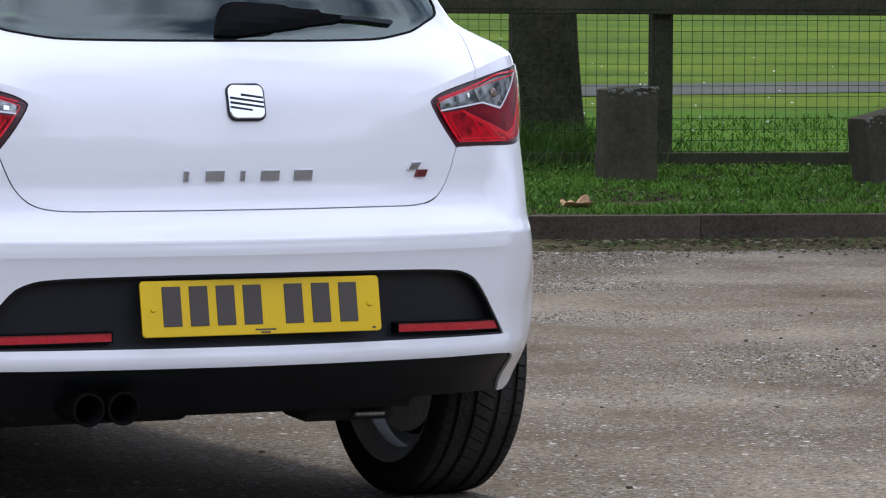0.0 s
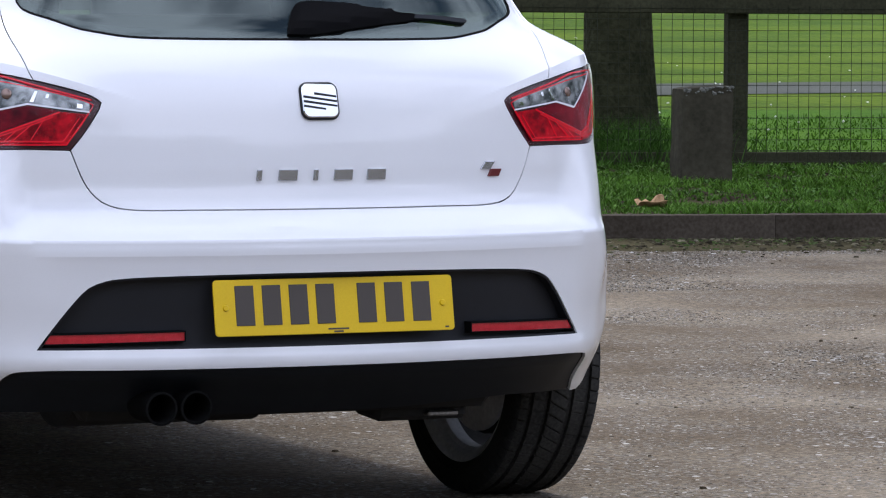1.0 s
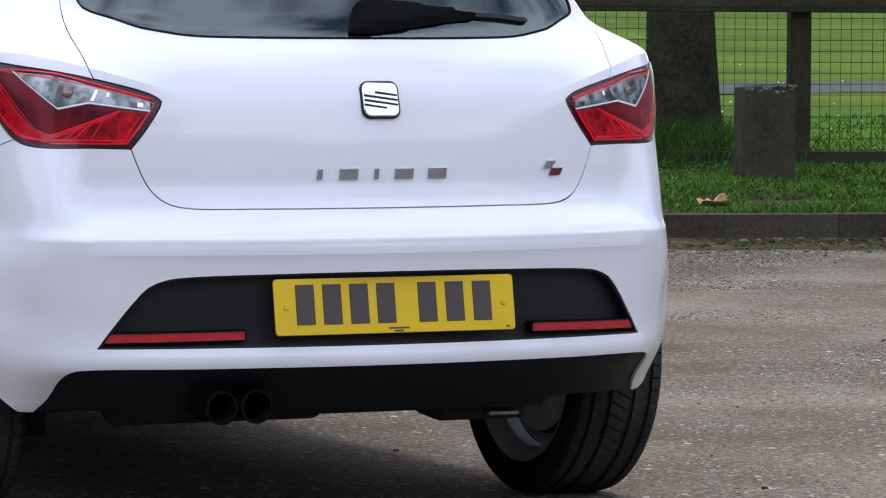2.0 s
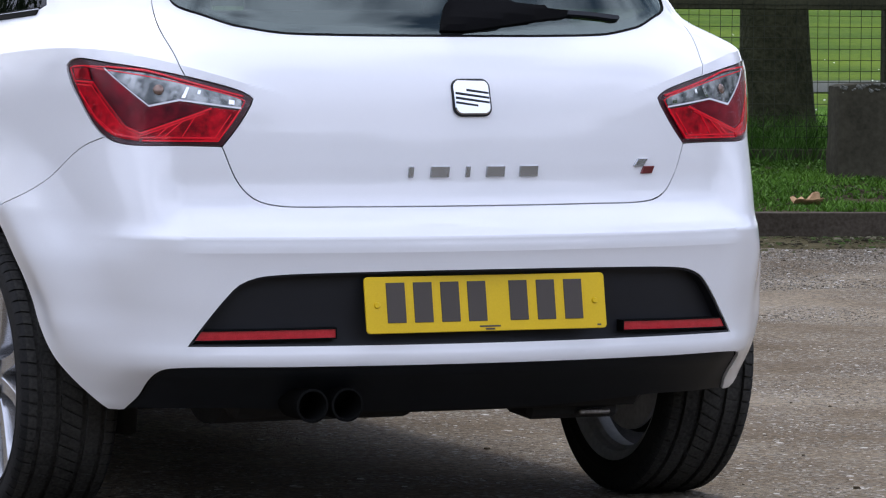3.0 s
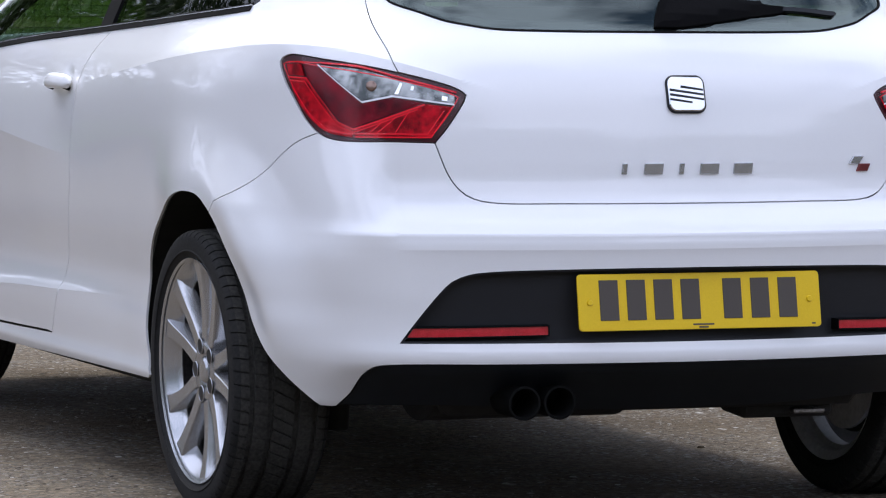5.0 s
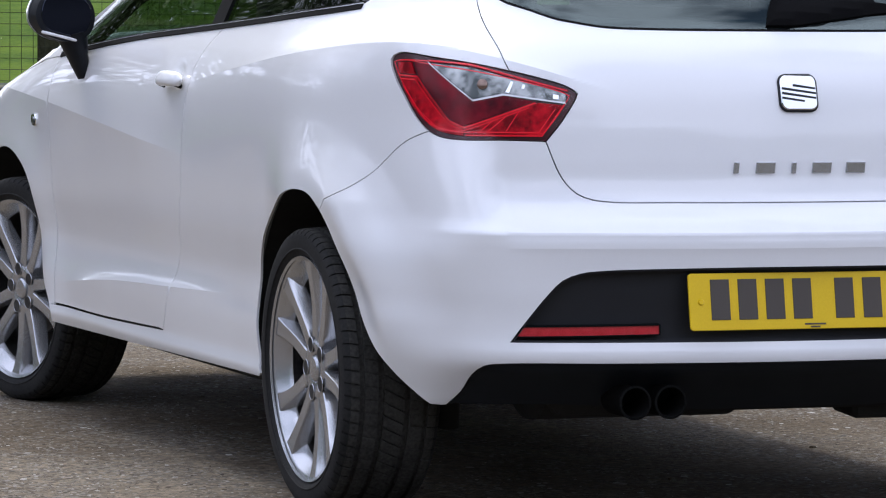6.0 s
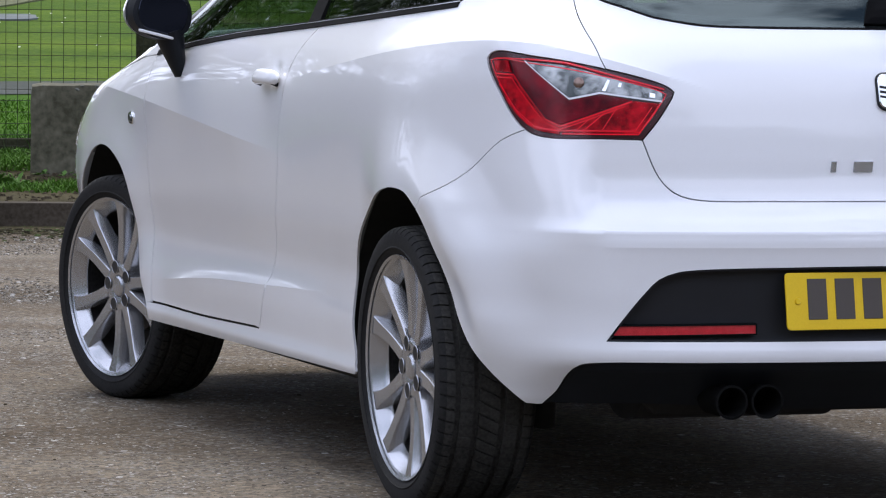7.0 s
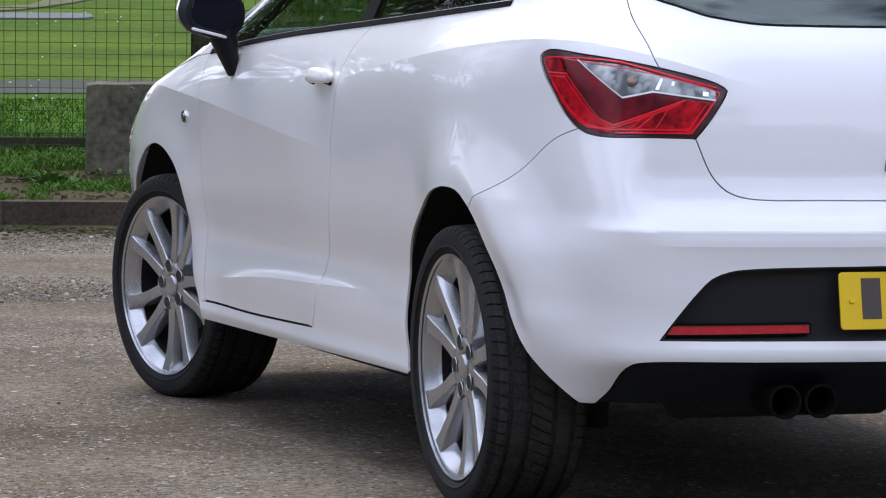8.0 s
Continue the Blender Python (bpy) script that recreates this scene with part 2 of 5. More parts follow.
# ---- the car's skin: y forward, x to the right, z up, origin on the ground below the rear axle
def smooth_table(rows):
    """A smooth curve through a short table, as a function."""
    p, q = np.array([r[0] for r in rows], float), np.array([r[1] for r in rows], float)
    h, d = np.diff(p), np.diff(q) / np.diff(p)
    m = np.concatenate([[d[0]], (d[:-1] * h[1:] + d[1:] * h[:-1]) / (h[1:] + h[:-1]), [d[-1]]])

    def f(v):
        v = np.clip(np.asarray(v, float), p[0], p[-1])
        i = np.clip(np.searchsorted(p, v) - 1, 0, len(p) - 2)
        t = (v - p[i]) / h[i]
        return ((1 + 2 * t) * (1 - t) ** 2 * q[i] + t * (1 - t) ** 2 * h[i] * m[i]
                + t * t * (3 - 2 * t) * q[i + 1] + t * t * (t - 1) * h[i] * m[i + 1])
    return f


TAIL = smooth_table([(.14, -.50), (.2, -.525), (.26, -.595), (.32, -.678), (.353, -.722), (.375, -.727), (.40, -.7220), (.5, -.7225), (.57, -.7220), (.6, -.7215), (.612, -.7185),
                     (.625, -.698), (.645, -.672), (.665, -.652), (.7, -.640), (.75, -.637), (.82, -.631), (.88, -.621), (.93, -.602), (.97, -.574), (1.003, -.544),
                     (1.1, -.482), (1.2, -.425), (1.3, -.372), (1.36, -.345), (1.42, -.31)])
NOSE = smooth_table([(.14, 3.2), (.2, 3.27), (.3, 3.31), (.5, 3.325), (.6, 3.31), (.68, 3.24), (.75, 3.12), (.8, 2.98), (.86, 2.72), (.92, 2.48),
                     (.98, 2.29), (1.02, 2.19), (1.1, 2.02), (1.2, 1.80), (1.3, 1.55), (1.36, 1.36), (1.42, 1.0)])
FLANK = smooth_table([(.14, .72), (.2, .775), (.245, .80), (.268, .808), (.29, .804), (.33, .805), (.36, .806), (.42, .803), (.47, .803), (.51, .810), (.56, .820), (.64, .828),
                      (.72, .832), (.8, .833), (.86, .828), (.9, .82), (.94, .806), (.98, .785), (1.02, .765), (1.1, .73), (1.2, .685),
                      (1.3, .63), (1.36, .58), (1.42, .5)])
TUCK = smooth_table([(.14, .42), (.22, .365), (.28, .318), (.33, .268), (.38, .228), (.44, .200), (.5, .195), (.56, .215), (.61, .255), (.7, .29), (.86, .31), (.93, .25), (.98, .17), (1.1, .16), (1.4, .12)])
CORNER_X, CORNER_Y, FRONT_Y, FAN = .45, -.25, 2.9, .6
SIDE_A = CORNER_X + FAN
FRONT_A = SIDE_A + FRONT_Y - CORNER_Y


SHOULDER = smooth_table([(-.60, .930), (-.525, .943), (-.464, .963), (-.42, .970), (-.36, .972), (-.25, .969), (-.12, .960), (.15, .938), (.41, .912), (.9, .86), (2, .78)])
WAIST = smooth_table([(0, .66), (.6, .688), (.95, .716), (1.48, .758), (2.03, .798), (2.34, .816), (2.8, .83), (3.3, .83)])
LEDGE = smooth_table([(0, .425), (.584, .414), (1.0, .402), (1.43, .388), (1.9, .356), (2.5, .31)])


BROW = smooth_table([(.25, .85), (.41, .892), (.49, .917), (.58, .943), (.655, .961), (.70, .968), (.80, .972)])       # the shoulder line round the tail, by its x
CHEEK = smooth_table([(.14, 0), (.60, 0), (.612, .003), (.625, .010), (.645, .026), (.665, .039), (.70, .037), (.75, .019), (.80, .002), (.83, 0), (1.42, 0)])    # the bumper's full corners, outside its shelf



def LIP(z):
    """The bumper's shelf stands proud: an undercut face, a narrow facet from .580 to .611, then the flat top."""
    return np.where(z < .580, .0090 * np.exp(np.minimum(z - .580, 0) / .045), np.where(z < .611, .0090 - .0010 * (z - .580) / .031, .008 * np.exp(-np.maximum(z - .611, 0) / .006)))


def fold(d, below, above):
    """A ridge: it rises to a sharp line at d = 0 and falls away on both sides."""
    return np.where(d < 0, np.exp(np.minimum(d, 0) / below), np.exp(-np.maximum(d, 0) / above))


def step_in(v, a, b):
    t = np.clip((v - a) / (b - a), 0, 1)
    return t * t * (3 - 2 * t)


def smax(a, b, k):
    return (a + b + np.sqrt((a - b) ** 2 + k * k)) / 2


def inside(x, y, z):
    """Below nought inside the car's skin, above it outside."""
    up = np.clip((z - .95) / .4, 0, 1)
    shelf = LIP(z) * (1 - step_in(np.abs(x), .55, .66))
    brow = .013 * fold(z - BROW(np.abs(x)), .06, .035) * step_in(np.abs(x), .33, .56)
    tail = TAIL(z) - CHEEK(z) * step_in(np.abs(x), .575, .665) - shelf - brow + (.24 - .06 * up) * x * x - y
    nose = y - NOSE(z) + .34 * x * x
    r0 = np.hypot(y, z - .3)
    r1 = np.hypot(y - 2.469, z - .3)
    flare = .026 * (1 - step_in(r0, .39, .56)) * (1 - .92 * step_in(y, -.02, .24)) + .012 * np.exp(-((r1 - .37) / .11) ** 2)
    flare = flare + .017 * np.exp(-((r0 - .415) / np.where(r0 > .415, .085, .055)) ** 2) * (1 - step_in(y, -.28, -.06)) * step_in(z, .33, .44)
    narrow = TUCK(z) * np.clip(.1 - y, 0, 2) ** 2 + .035 * np.clip(y - 2.2, 0, 2) ** 2 + .02 * up * np.clip(y - .6, 0, 2) ** 2
    crease = (.014 * fold(z - SHOULDER(y), .12, .05) * (1 - step_in(y, .2, .85))
              + .013 * fold(z - WAIST(y), .09, .10) * step_in(y, .75, 1.2) * (1 - step_in(y, 2.5, 3.0))
              + .014 * fold(z - LEDGE(y), .10, .013) * step_in(y, .50, 1.15) * (1 - step_in(y, 1.5, 2.05))
              - .095 * (1 - step_in(y, -.52, .30)) * step_in(z - SHOULDER(y), .002, .075)
              - .007 * np.exp(-((y - .895) / .032) ** 2 - ((z - .886) / .020) ** 2))
    side = x - crease - (FLANK(z) + flare * np.clip((.9 - z) / .25, 0, 1) - narrow)
    k = np.interp(z, [.14, .45, .6, .8, .95, 1.1], [.10, .09, .08, .07, .08, .12])
    top = z - (1.415 - .10 * x * x - .035 * (y - .5) ** 2)
    return smax(smax(smax(tail, side, k), nose, .12), top, .06)



def deck(x, y):
    """Points of the skin straight below (x, y): bonnet, windscreen and roof."""
    x, y = np.broadcast_arrays(np.asarray(x, float), np.asarray(y, float))
    lo, hi = np.zeros_like(x) + .3, np.zeros_like(x) + 1.6
    for _ in range(34):
        mid = (lo + hi) / 2
        out = inside(np.abs(x), y, mid) > 0
        lo, hi = np.where(out, lo, mid), np.where(out, mid, hi)
    return np.stack([x, y, lo], -1)


def skin(a, z):
    """Points of the skin. a runs from the middle of the tail round the corner and along the side to the nose; below nought: the left side."""
    a, z = np.broadcast_arrays(np.asarray(a, float), np.asarray(z, float))
    s, a = np.where(a < 0, -1., 1.), np.abs(a)
    turn = np.clip((a - CORNER_X) / FAN, 0, 1) * math.pi / 2
    turn2 = np.clip((a - FRONT_A) / FAN, 0, 1) * math.pi / 2
    ahead = np.clip(a - SIDE_A, 0, FRONT_Y - CORNER_Y)
    ox = np.where(a < CORNER_X, a, np.where(a > FRONT_A + FAN, CORNER_X - (a - FRONT_A - FAN), CORNER_X))
    oy = CORNER_Y + ahead
    dx, dy = np.sin(turn + turn2), -np.cos(turn + turn2)
    lo, hi = np.zeros_like(a) - .3, np.zeros_like(a) + 1.2
    lo = np.where(turn + turn2 < .01, -2., lo)
    lo = np.where(turn + turn2 > 3.1, -2.5, lo)
    for _ in range(34):
        mid = (lo + hi) / 2
        out = inside(ox + mid * dx, oy + mid * dy, z) > 0
        lo, hi = np.where(out, lo, mid), np.where(out, mid, hi)
    return np.stack([s * (ox + lo * dx), oy + lo * dy, z], -1)


# ---- building helpers
def part(name, bm, mat, parent=None, label="", smooth=False):
    """Links a bmesh as one mesh object, under a thing or a part of it."""
    me = bpy.data.meshes.new(name)
    bm.to_mesh(me)
    bm.free()
    for m in (mat if isinstance(mat, (list, tuple)) else [mat]):
        me.materials.append(m)
    if smooth:
        me.shade_smooth()
        me.set_sharp_from_angle(angle=radians(38))
    ob = new(name, me)
    ob.parent = parent
    return tagged(ob, label)


def raw(name, verts, faces, mat, parent=None, label="", smooth=False):
    """The same from plain arrays of corners and faces."""
    me = bpy.data.meshes.new(name)
    me.from_pydata([tuple(map(float, v)) for v in verts], [], [tuple(map(int, f)) for f in faces])
    for m in (mat if isinstance(mat, (list, tuple)) else [mat]):
        me.materials.append(m)
    if smooth:
        me.shade_smooth()
        me.set_sharp_from_angle(angle=radians(38))
    ob = new(name, me)
    ob.parent = parent
    return tagged(ob, label)


def box(bm, size, m=Matrix(), bevel=0.0, steps=1):
    """A box of that size about the origin of m, its edges rounded."""
    r = bmesh.ops.create_cube(bm, size=1, matrix=m @ Matrix.Diagonal((*size, 1)))
    if bevel:
        edges = list({e for v in r["verts"] for e in v.link_edges})
        bmesh.ops.bevel(bm, geom=edges, offset=bevel, segments=steps, profile=.5, affect="EDGES", clamp_overlap=True)
    return bm


def tube(bm, r0, r1, length, m=Matrix(), n=24, caps=True):
    bmesh.ops.create_cone(bm, cap_ends=caps, segments=n, radius1=r0, radius2=r1, depth=length, matrix=m)
    return bm


def lathe(profile, n=48, close=False, wave=None):
    """Turns a profile of (radius, along) round the x axis; wave(i, j) may change a radius."""
    verts, faces, k = [], [], len(profile)
    for j in range(n):
        t = 2 * math.pi * j / n
        for i, (r, x) in enumerate(profile):
            verts.append((x, r * math.cos(t), r * math.sin(t)))
    for j in range(n):
        for i in range(k if close else k - 1):
            faces.append((j * k + i, j * k + (i + 1) % k, (j + 1) % n * k + (i + 1) % k, (j + 1) % n * k + i))
    return verts, faces


def curve_through(points, step=.02, closed=False, sharp=()):
    """A smooth line through a few points in a plane; it keeps a corner at the points named in sharp."""
    p = [Vector((*q, 0)) for q in points]
    n, out = len(p), []
    for i in range(n if closed else n - 1):
        a, b = p[i], p[(i + 1) % n]
        before = p[i - 1] if (closed or i) and i not in sharp else a - (b - a)
        j = (i + 1) % n
        after = p[(i + 2) % n] if (closed or i + 2 < n) and j not in sharp else b + (b - a)
        la, lb, lc = (a - before).length ** .5 + 1e-6, (b - a).length ** .5 + 1e-6, (after - b).length ** .5 + 1e-6
        ta = ((a - before) / la - (b - before) / (la + lb) + (b - a) / lb) * lb
        tb = ((b - a) / lb - (after - a) / (lb + lc) + (after - b) / lc) * lb
        if i in sharp or (not closed and i == 0):
            ta = b - a
        if j in sharp or (not closed and j == n - 1):
            tb = b - a
        k = max(1, round((b - a).length / step))
        for s in range(k):
            t = s / k
            q = (2 * t ** 3 - 3 * t * t + 1) * a + (t ** 3 - 2 * t * t + t) * ta + (-2 * t ** 3 + 3 * t * t) * b + (t ** 3 - t * t) * tb
            out.append((q.x, q.y))
    if not closed:
        out.append(tuple(points[-1]))
    return out


def mirrored(half):
    """A closed outline from its right half, which begins and ends on the middle line."""
    return half + [(-x, y) for x, y in reversed(half) if abs(x) > 1e-6]


def within(loop, x, y):
    """Which of the points lie inside a closed outline."""
    q = np.array(loop)
    r = np.zeros(len(x), bool)
    for (x0, y0), (x1, y1) in zip(q, np.roll(q, -1, 0)):
        if y0 != y1:
            r ^= ((y0 > y) != (y1 > y)) & (x < (x1 - x0) * (y - y0) / (y1 - y0) + x0)
    return r


def clear_of(loops, x, y, d):
    keep = np.ones(len(x), bool)
    for loop in loops:
        q = np.array(loop)
        e = np.roll(q, -1, 0) - q
        for (qx, qy), (ex, ey) in zip(q, e):
            t = np.clip(((x - qx) * ex + (y - qy) * ey) / (ex * ex + ey * ey + 1e-12), 0, 1)
            keep &= np.hypot(x - qx - t * ex, y - qy - t * ey) > d
    return keep


def shrink(loop, d):
    """A closed outline drawn in by d (out, if below nought)."""
    q = np.array(loop, float)
    area = np.sum(q[:, 0] * np.roll(q[:, 1], -1) - np.roll(q[:, 0], -1) * q[:, 1])
    e = np.roll(q, -1, 0) - q
    n = np.stack([-e[:, 1], e[:, 0]], -1) / (np.linalg.norm(e, axis=1)[:, None] + 1e-9) * (1 if area > 0 else -1)
    v = n + np.roll(n, 1, 0)
    v /= np.maximum((v * v).sum(1)[:, None] / 2, .5)
    return [tuple(r) for r in q + v * d]


from mathutils.geometry import delaunay_2d_cdt


def panel(name, outline, mat, parent, holes=(), lift=0.0, thick=.014, step=.022, over=skin, label="", dome=0.0, lines=()):
    """A sheet of the car's skin inside an outline, its rim turned in by its thickness; lift sets it proud of the skin."""
    loops = [list(outline), *[list(h) for h in holes]]
    pts, edges = [], []
    for loop in loops:
        k = len(pts)
        pts += loop
        edges += [(k + i, k + (i + 1) % len(loop)) for i in range(len(loop))]
    q = np.array(outline)
    lo, hi = q.min(0), q.max(0)
    gx, gy = np.meshgrid(np.arange(lo[0] + step / 2, hi[0], step), np.arange(lo[1] + step / 2, hi[1], step))
    gx, gy = gx.ravel() + np.where(np.arange(gx.size) // gx.shape[1] % 2, step / 4, -step / 4), gy.ravel()
    keep = within(outline, gx, gy)
    for h in holes:
        keep &= ~within(h, gx, gy)
    gx, gy = gx[keep], gy[keep]
    keep = clear_of(loops, gx, gy, step * .45)
    gx, gy = gx[keep], gy[keep]
    rows = []
    for line in lines:                      # folds: the sheet gets an edge along each, and rows beside it
        rows += [(line, 0), *[([(x, y + d) for x, y in line], 1) for d in (-.016, -.0065, .0065, .016)]]
    creased = set()
    for line, beside in rows:
        lx, ly = np.array(line).T
        ok = within(outline, lx, ly) & clear_of(loops, lx, ly, .004)
        for h in holes:
            ok &= ~within(h, lx, ly)
        k = None
        for x, y, o in zip(lx, ly, ok):
            if o:
                pts.append((x, y))
                if not beside:
                    creased.add((round(x, 5), round(y, 5)))
                if k is not None:
                    edges.append((k, len(pts) - 1))
                k = len(pts) - 1
                far = np.hypot(gx - x, gy - y) > step * .6
                gx, gy = gx[far], gy[far]
            else:
                k = None
    pts += list(zip(gx, gy))
    v2, _, tri, _, _, _ = delaunay_2d_cdt([Vector(p) for p in pts], edges, [], 1, 1e-6)
    v2 = np.array([tuple(v) for v in v2])
    tri = np.array([f for f in tri if len(f) == 3])
    mid = v2[tri].mean(1)
    ok = within(outline, mid[:, 0], mid[:, 1])
    for h in holes:
        ok &= ~within(h, mid[:, 0], mid[:, 1])
    tri = tri[ok]
    e = 1e-3
    a, z = v2[:, 0], v2[:, 1]
    p = over(a, z)
    du, dv = over(a + e, z) - over(a - e, z), over(a, z + e) - over(a, z - e)
    nrm = np.cross(du, dv)
    nrm /= np.linalg.norm(nrm, axis=1)[:, None] + 1e-12
    heart = np.array([0, np.clip(p[:, 1], 0, 2.6).mean(), .75])
    nrm *= np.where(((p - heart) * nrm).sum(1) < 0, -1, 1)[:, None]
    height = np.full(len(p), lift)
    if dome:
        far = np.full(len(p), 9.)
        for loop in loops:
            l = np.array(loop)
            far = np.minimum(far, np.sqrt(((v2[:, None] - l[None]) ** 2).sum(-1)).min(1))
        height = height + dome * np.sqrt(np.clip(far / .02, 0, 1))
    p = p + nrm * height[:, None]
    f = np.cross(p[tri[:, 1]] - p[tri[:, 0]], p[tri[:, 2]] - p[tri[:, 0]])
    flip = (f * nrm[tri[:, 0]]).sum(1) < 0
    tri[flip] = tri[flip][:, ::-1]
    count = {}
    for t in tri:
        for i in range(3):
            s = (int(t[i]), int(t[(i + 1) % 3]))
            count[s] = count.get(s, 0) + 1
    rim = [s for s in count if (s[1], s[0]) not in count]
    verts, normals, faces = [*p], [*nrm], [tuple(t) for t in tri]
    if thick:
        for i, j in rim:
            k = len(verts)
            side = np.cross(p[j] - p[i], nrm[i])
            side = side / (np.linalg.norm(side) + 1e-12)
            verts += [p[i], p[j], p[j] - nrm[j] * thick, p[i] - nrm[i] * thick]
            normals += [side] * 4
            faces.append((k, k + 3, k + 2, k + 1))
    ob = raw(name, verts, faces, mat, parent, label)
    ob.data.shade_smooth()
    if creased:                             # each side of a fold keeps its own slope
        onfold = np.array([(round(x, 5), round(y, 5)) in creased for x, y in v2])
        mid = v2[tri].mean(1)
        loops_n = []
        want, where = [], []
        for t, f in enumerate(tri):
            for i in f:
                if onfold[i]:
                    want.append((a[i] + .001 * np.sign(mid[t, 0] - a[i]), z[i] + .0022 * np.sign(mid[t, 1] - z[i])))
                    where.append(len(loops_n))
                loops_n.append(nrm[i])
        w = np.array(want)
        e = 6e-4
        m = np.cross(over(w[:, 0] + e, w[:, 1]) - over(w[:, 0] - e, w[:, 1]), over(w[:, 0], w[:, 1] + e) - over(w[:, 0], w[:, 1] - e))
        m /= np.linalg.norm(m, axis=1)[:, None]
        for k, n in zip(where, m):
            loops_n[k] = n if n @ loops_n[k] > 0 else -n
        for f in faces[len(tri):]:
            loops_n += [normals[i] for i in f]
        ob.data.normals_split_custom_set([tuple(n) for n in loops_n])
    else:
        ob.data.normals_split_custom_set_from_vertices([tuple(n) for n in normals])
    return ob


def both_sides(name, outline, mat, parent, **more):
    """The same sheet on the right and on the left."""
    more["holes"] = more.get("holes", ())
    r = panel(name, outline, mat, parent, **more)
    more["holes"] = [[(-x, y) for x, y in h] for h in more["holes"]]
    more["lines"] = [[(-x, y) for x, y in h] for h in more.get("lines", ())]
    l = panel(name, [(-x, y) for x, y in outline], mat, parent, **more)
    return r, l


def at_skin(a, z, lift=0.0):
    """A frame on the skin: x along it to the right, y up it, z out of it."""
    e = 2e-3
    p, u, v = skin(a, z), skin(a + e, z) - skin(a - e, z), skin(a, z + e) - skin(a, z - e)
    x = Vector(u).normalized()
    n = x.cross(Vector(v)).normalized()
    if n.dot(Vector(p) - Vector((0, float(np.clip(p[1], 0, 2.6)), .75))) < 0:
        n = -n
        x = -x
    y = n.cross(x)
    m = Matrix((x, y, n)).transposed().to_4x4()
    return Matrix.Translation(Vector(p) + n * lift) @ m


# ---- the car
car = tagged(new("hatchback_car"), "white three-door hatchback with yellow rear plate, parked on gravel", "car")

# folds along the sides
fold_a = np.arange(.74, 2.12, .012)
fold_z = np.full(len(fold_a), .95)
for _ in range(6):
    fold_z = SHOULDER(skin(fold_a, fold_z)[:, 1])
brow_a = np.arange(.38, .735, .012)
brow_z = np.full(len(brow_a), .93)
for _ in range(6):
    brow_z = BROW(skin(brow_a, brow_z)[:, 0])
BROW_LINE = list(zip(brow_a, brow_z))
along = np.arange(.55, 3.0, .012)
FOLDS = [BROW_LINE + list(zip(fold_a, fold_z)), [(y + SIDE_A - CORNER_Y, z) for y, z in zip(along[20:], WAIST(along[20:]))], [(y + SIDE_A - CORNER_Y, z) for y, z in zip(along[:125], LEDGE(along[:125]))]]

# outlines on the skin: (round the car from the middle of the tail, height)
LAMP = curve_through([(.444, .876), (.462, .888), (.605, .9195), (.78, .943), (.90, .951), (.925, .938), (.905, .905), (.873, .872), (.83, .828), (.79, .801),
                      (.745, .788), (.60, .785), (.5165, .7835), (.480, .822), (.448, .865)], .012, True, (12,))
SHUT_LOW = [(0, .665), (.25, .6655), (.40, .6675), (.435, .675), (.462, .692), (.487, .722), (.517, .783)]
SHUT_HIGH = [(.605, .9195), (.638, .964), (.693, 1.008), (.765, 1.055), (.802, 1.09), (.815, 1.15), (.79, 1.30)]
low = curve_through(SHUT_LOW, .015)
high = curve_through(SHUT_HIGH, .015)
i_in = min(range(len(LAMP)), key=lambda i: math.dist(LAMP[i], (.5165, .7835)))
i_top = min(range(len(LAMP)), key=lambda i: math.dist(LAMP[i], (.605, .9195)))
LAMP = LAMP[i_in:] + LAMP[:i_in]                       # begins at its lower inner corner
i_top = min(range(len(LAMP)), key=lambda i: math.dist(LAMP[i], (.605, .9195)))
inner = LAMP[:i_top + 1]                               # inner corner, tip, top
outer = LAMP[i_top:]                                   # top, outer end, bottom
GLASS = curve_through([(0, .998), (.25, .999), (.36, 1.0025), (.41, 1.010), (.533, 1.034), (.675, 1.060), (.715, 1.085), (.73, 1.14), (.705, 1.26), (.66, 1.29), (0, 1.30)], .02, False, (10,))
tail_half = low + inner[1:] + high[1:] + [(.70, 1.325), (.4, 1.335), (0, 1.338)]
tailgate = panel("tailgate", shrink(mirrored(tail_half), .0016), PAINT, car, holes=[mirrored(GLASS)], step=.016, lines=[BROW_LINE, [(-a, z) for a, z in BROW_LINE]])
glass_loop = shrink(mirrored(GLASS), .0015)
rear_window = panel("rear_window", glass_loop, REAR_GLASS, tailgate, lift=-.002, thick=.004, label="tinted rear window")
rear_window.visible_shadow = False
panel("window_seal", shrink(glass_loop, -.0012), TRIM, tailgate, holes=[shrink(glass_loop, .0028)], lift=.0008, thick=.006, label="thin black rubber seal round the glass")
panel("window_border", shrink(glass_loop, .001), FRIT, rear_window, holes=[shrink(mirrored(curve_through([(0, 1.026), (.36, 1.028), (.52, 1.056), (.645, 1.080), (.68, 1.12), (.66, 1.25), (.60, 1.272), (0, 1.28)], .02)), 0)],
      lift=-.007, thick=.003)

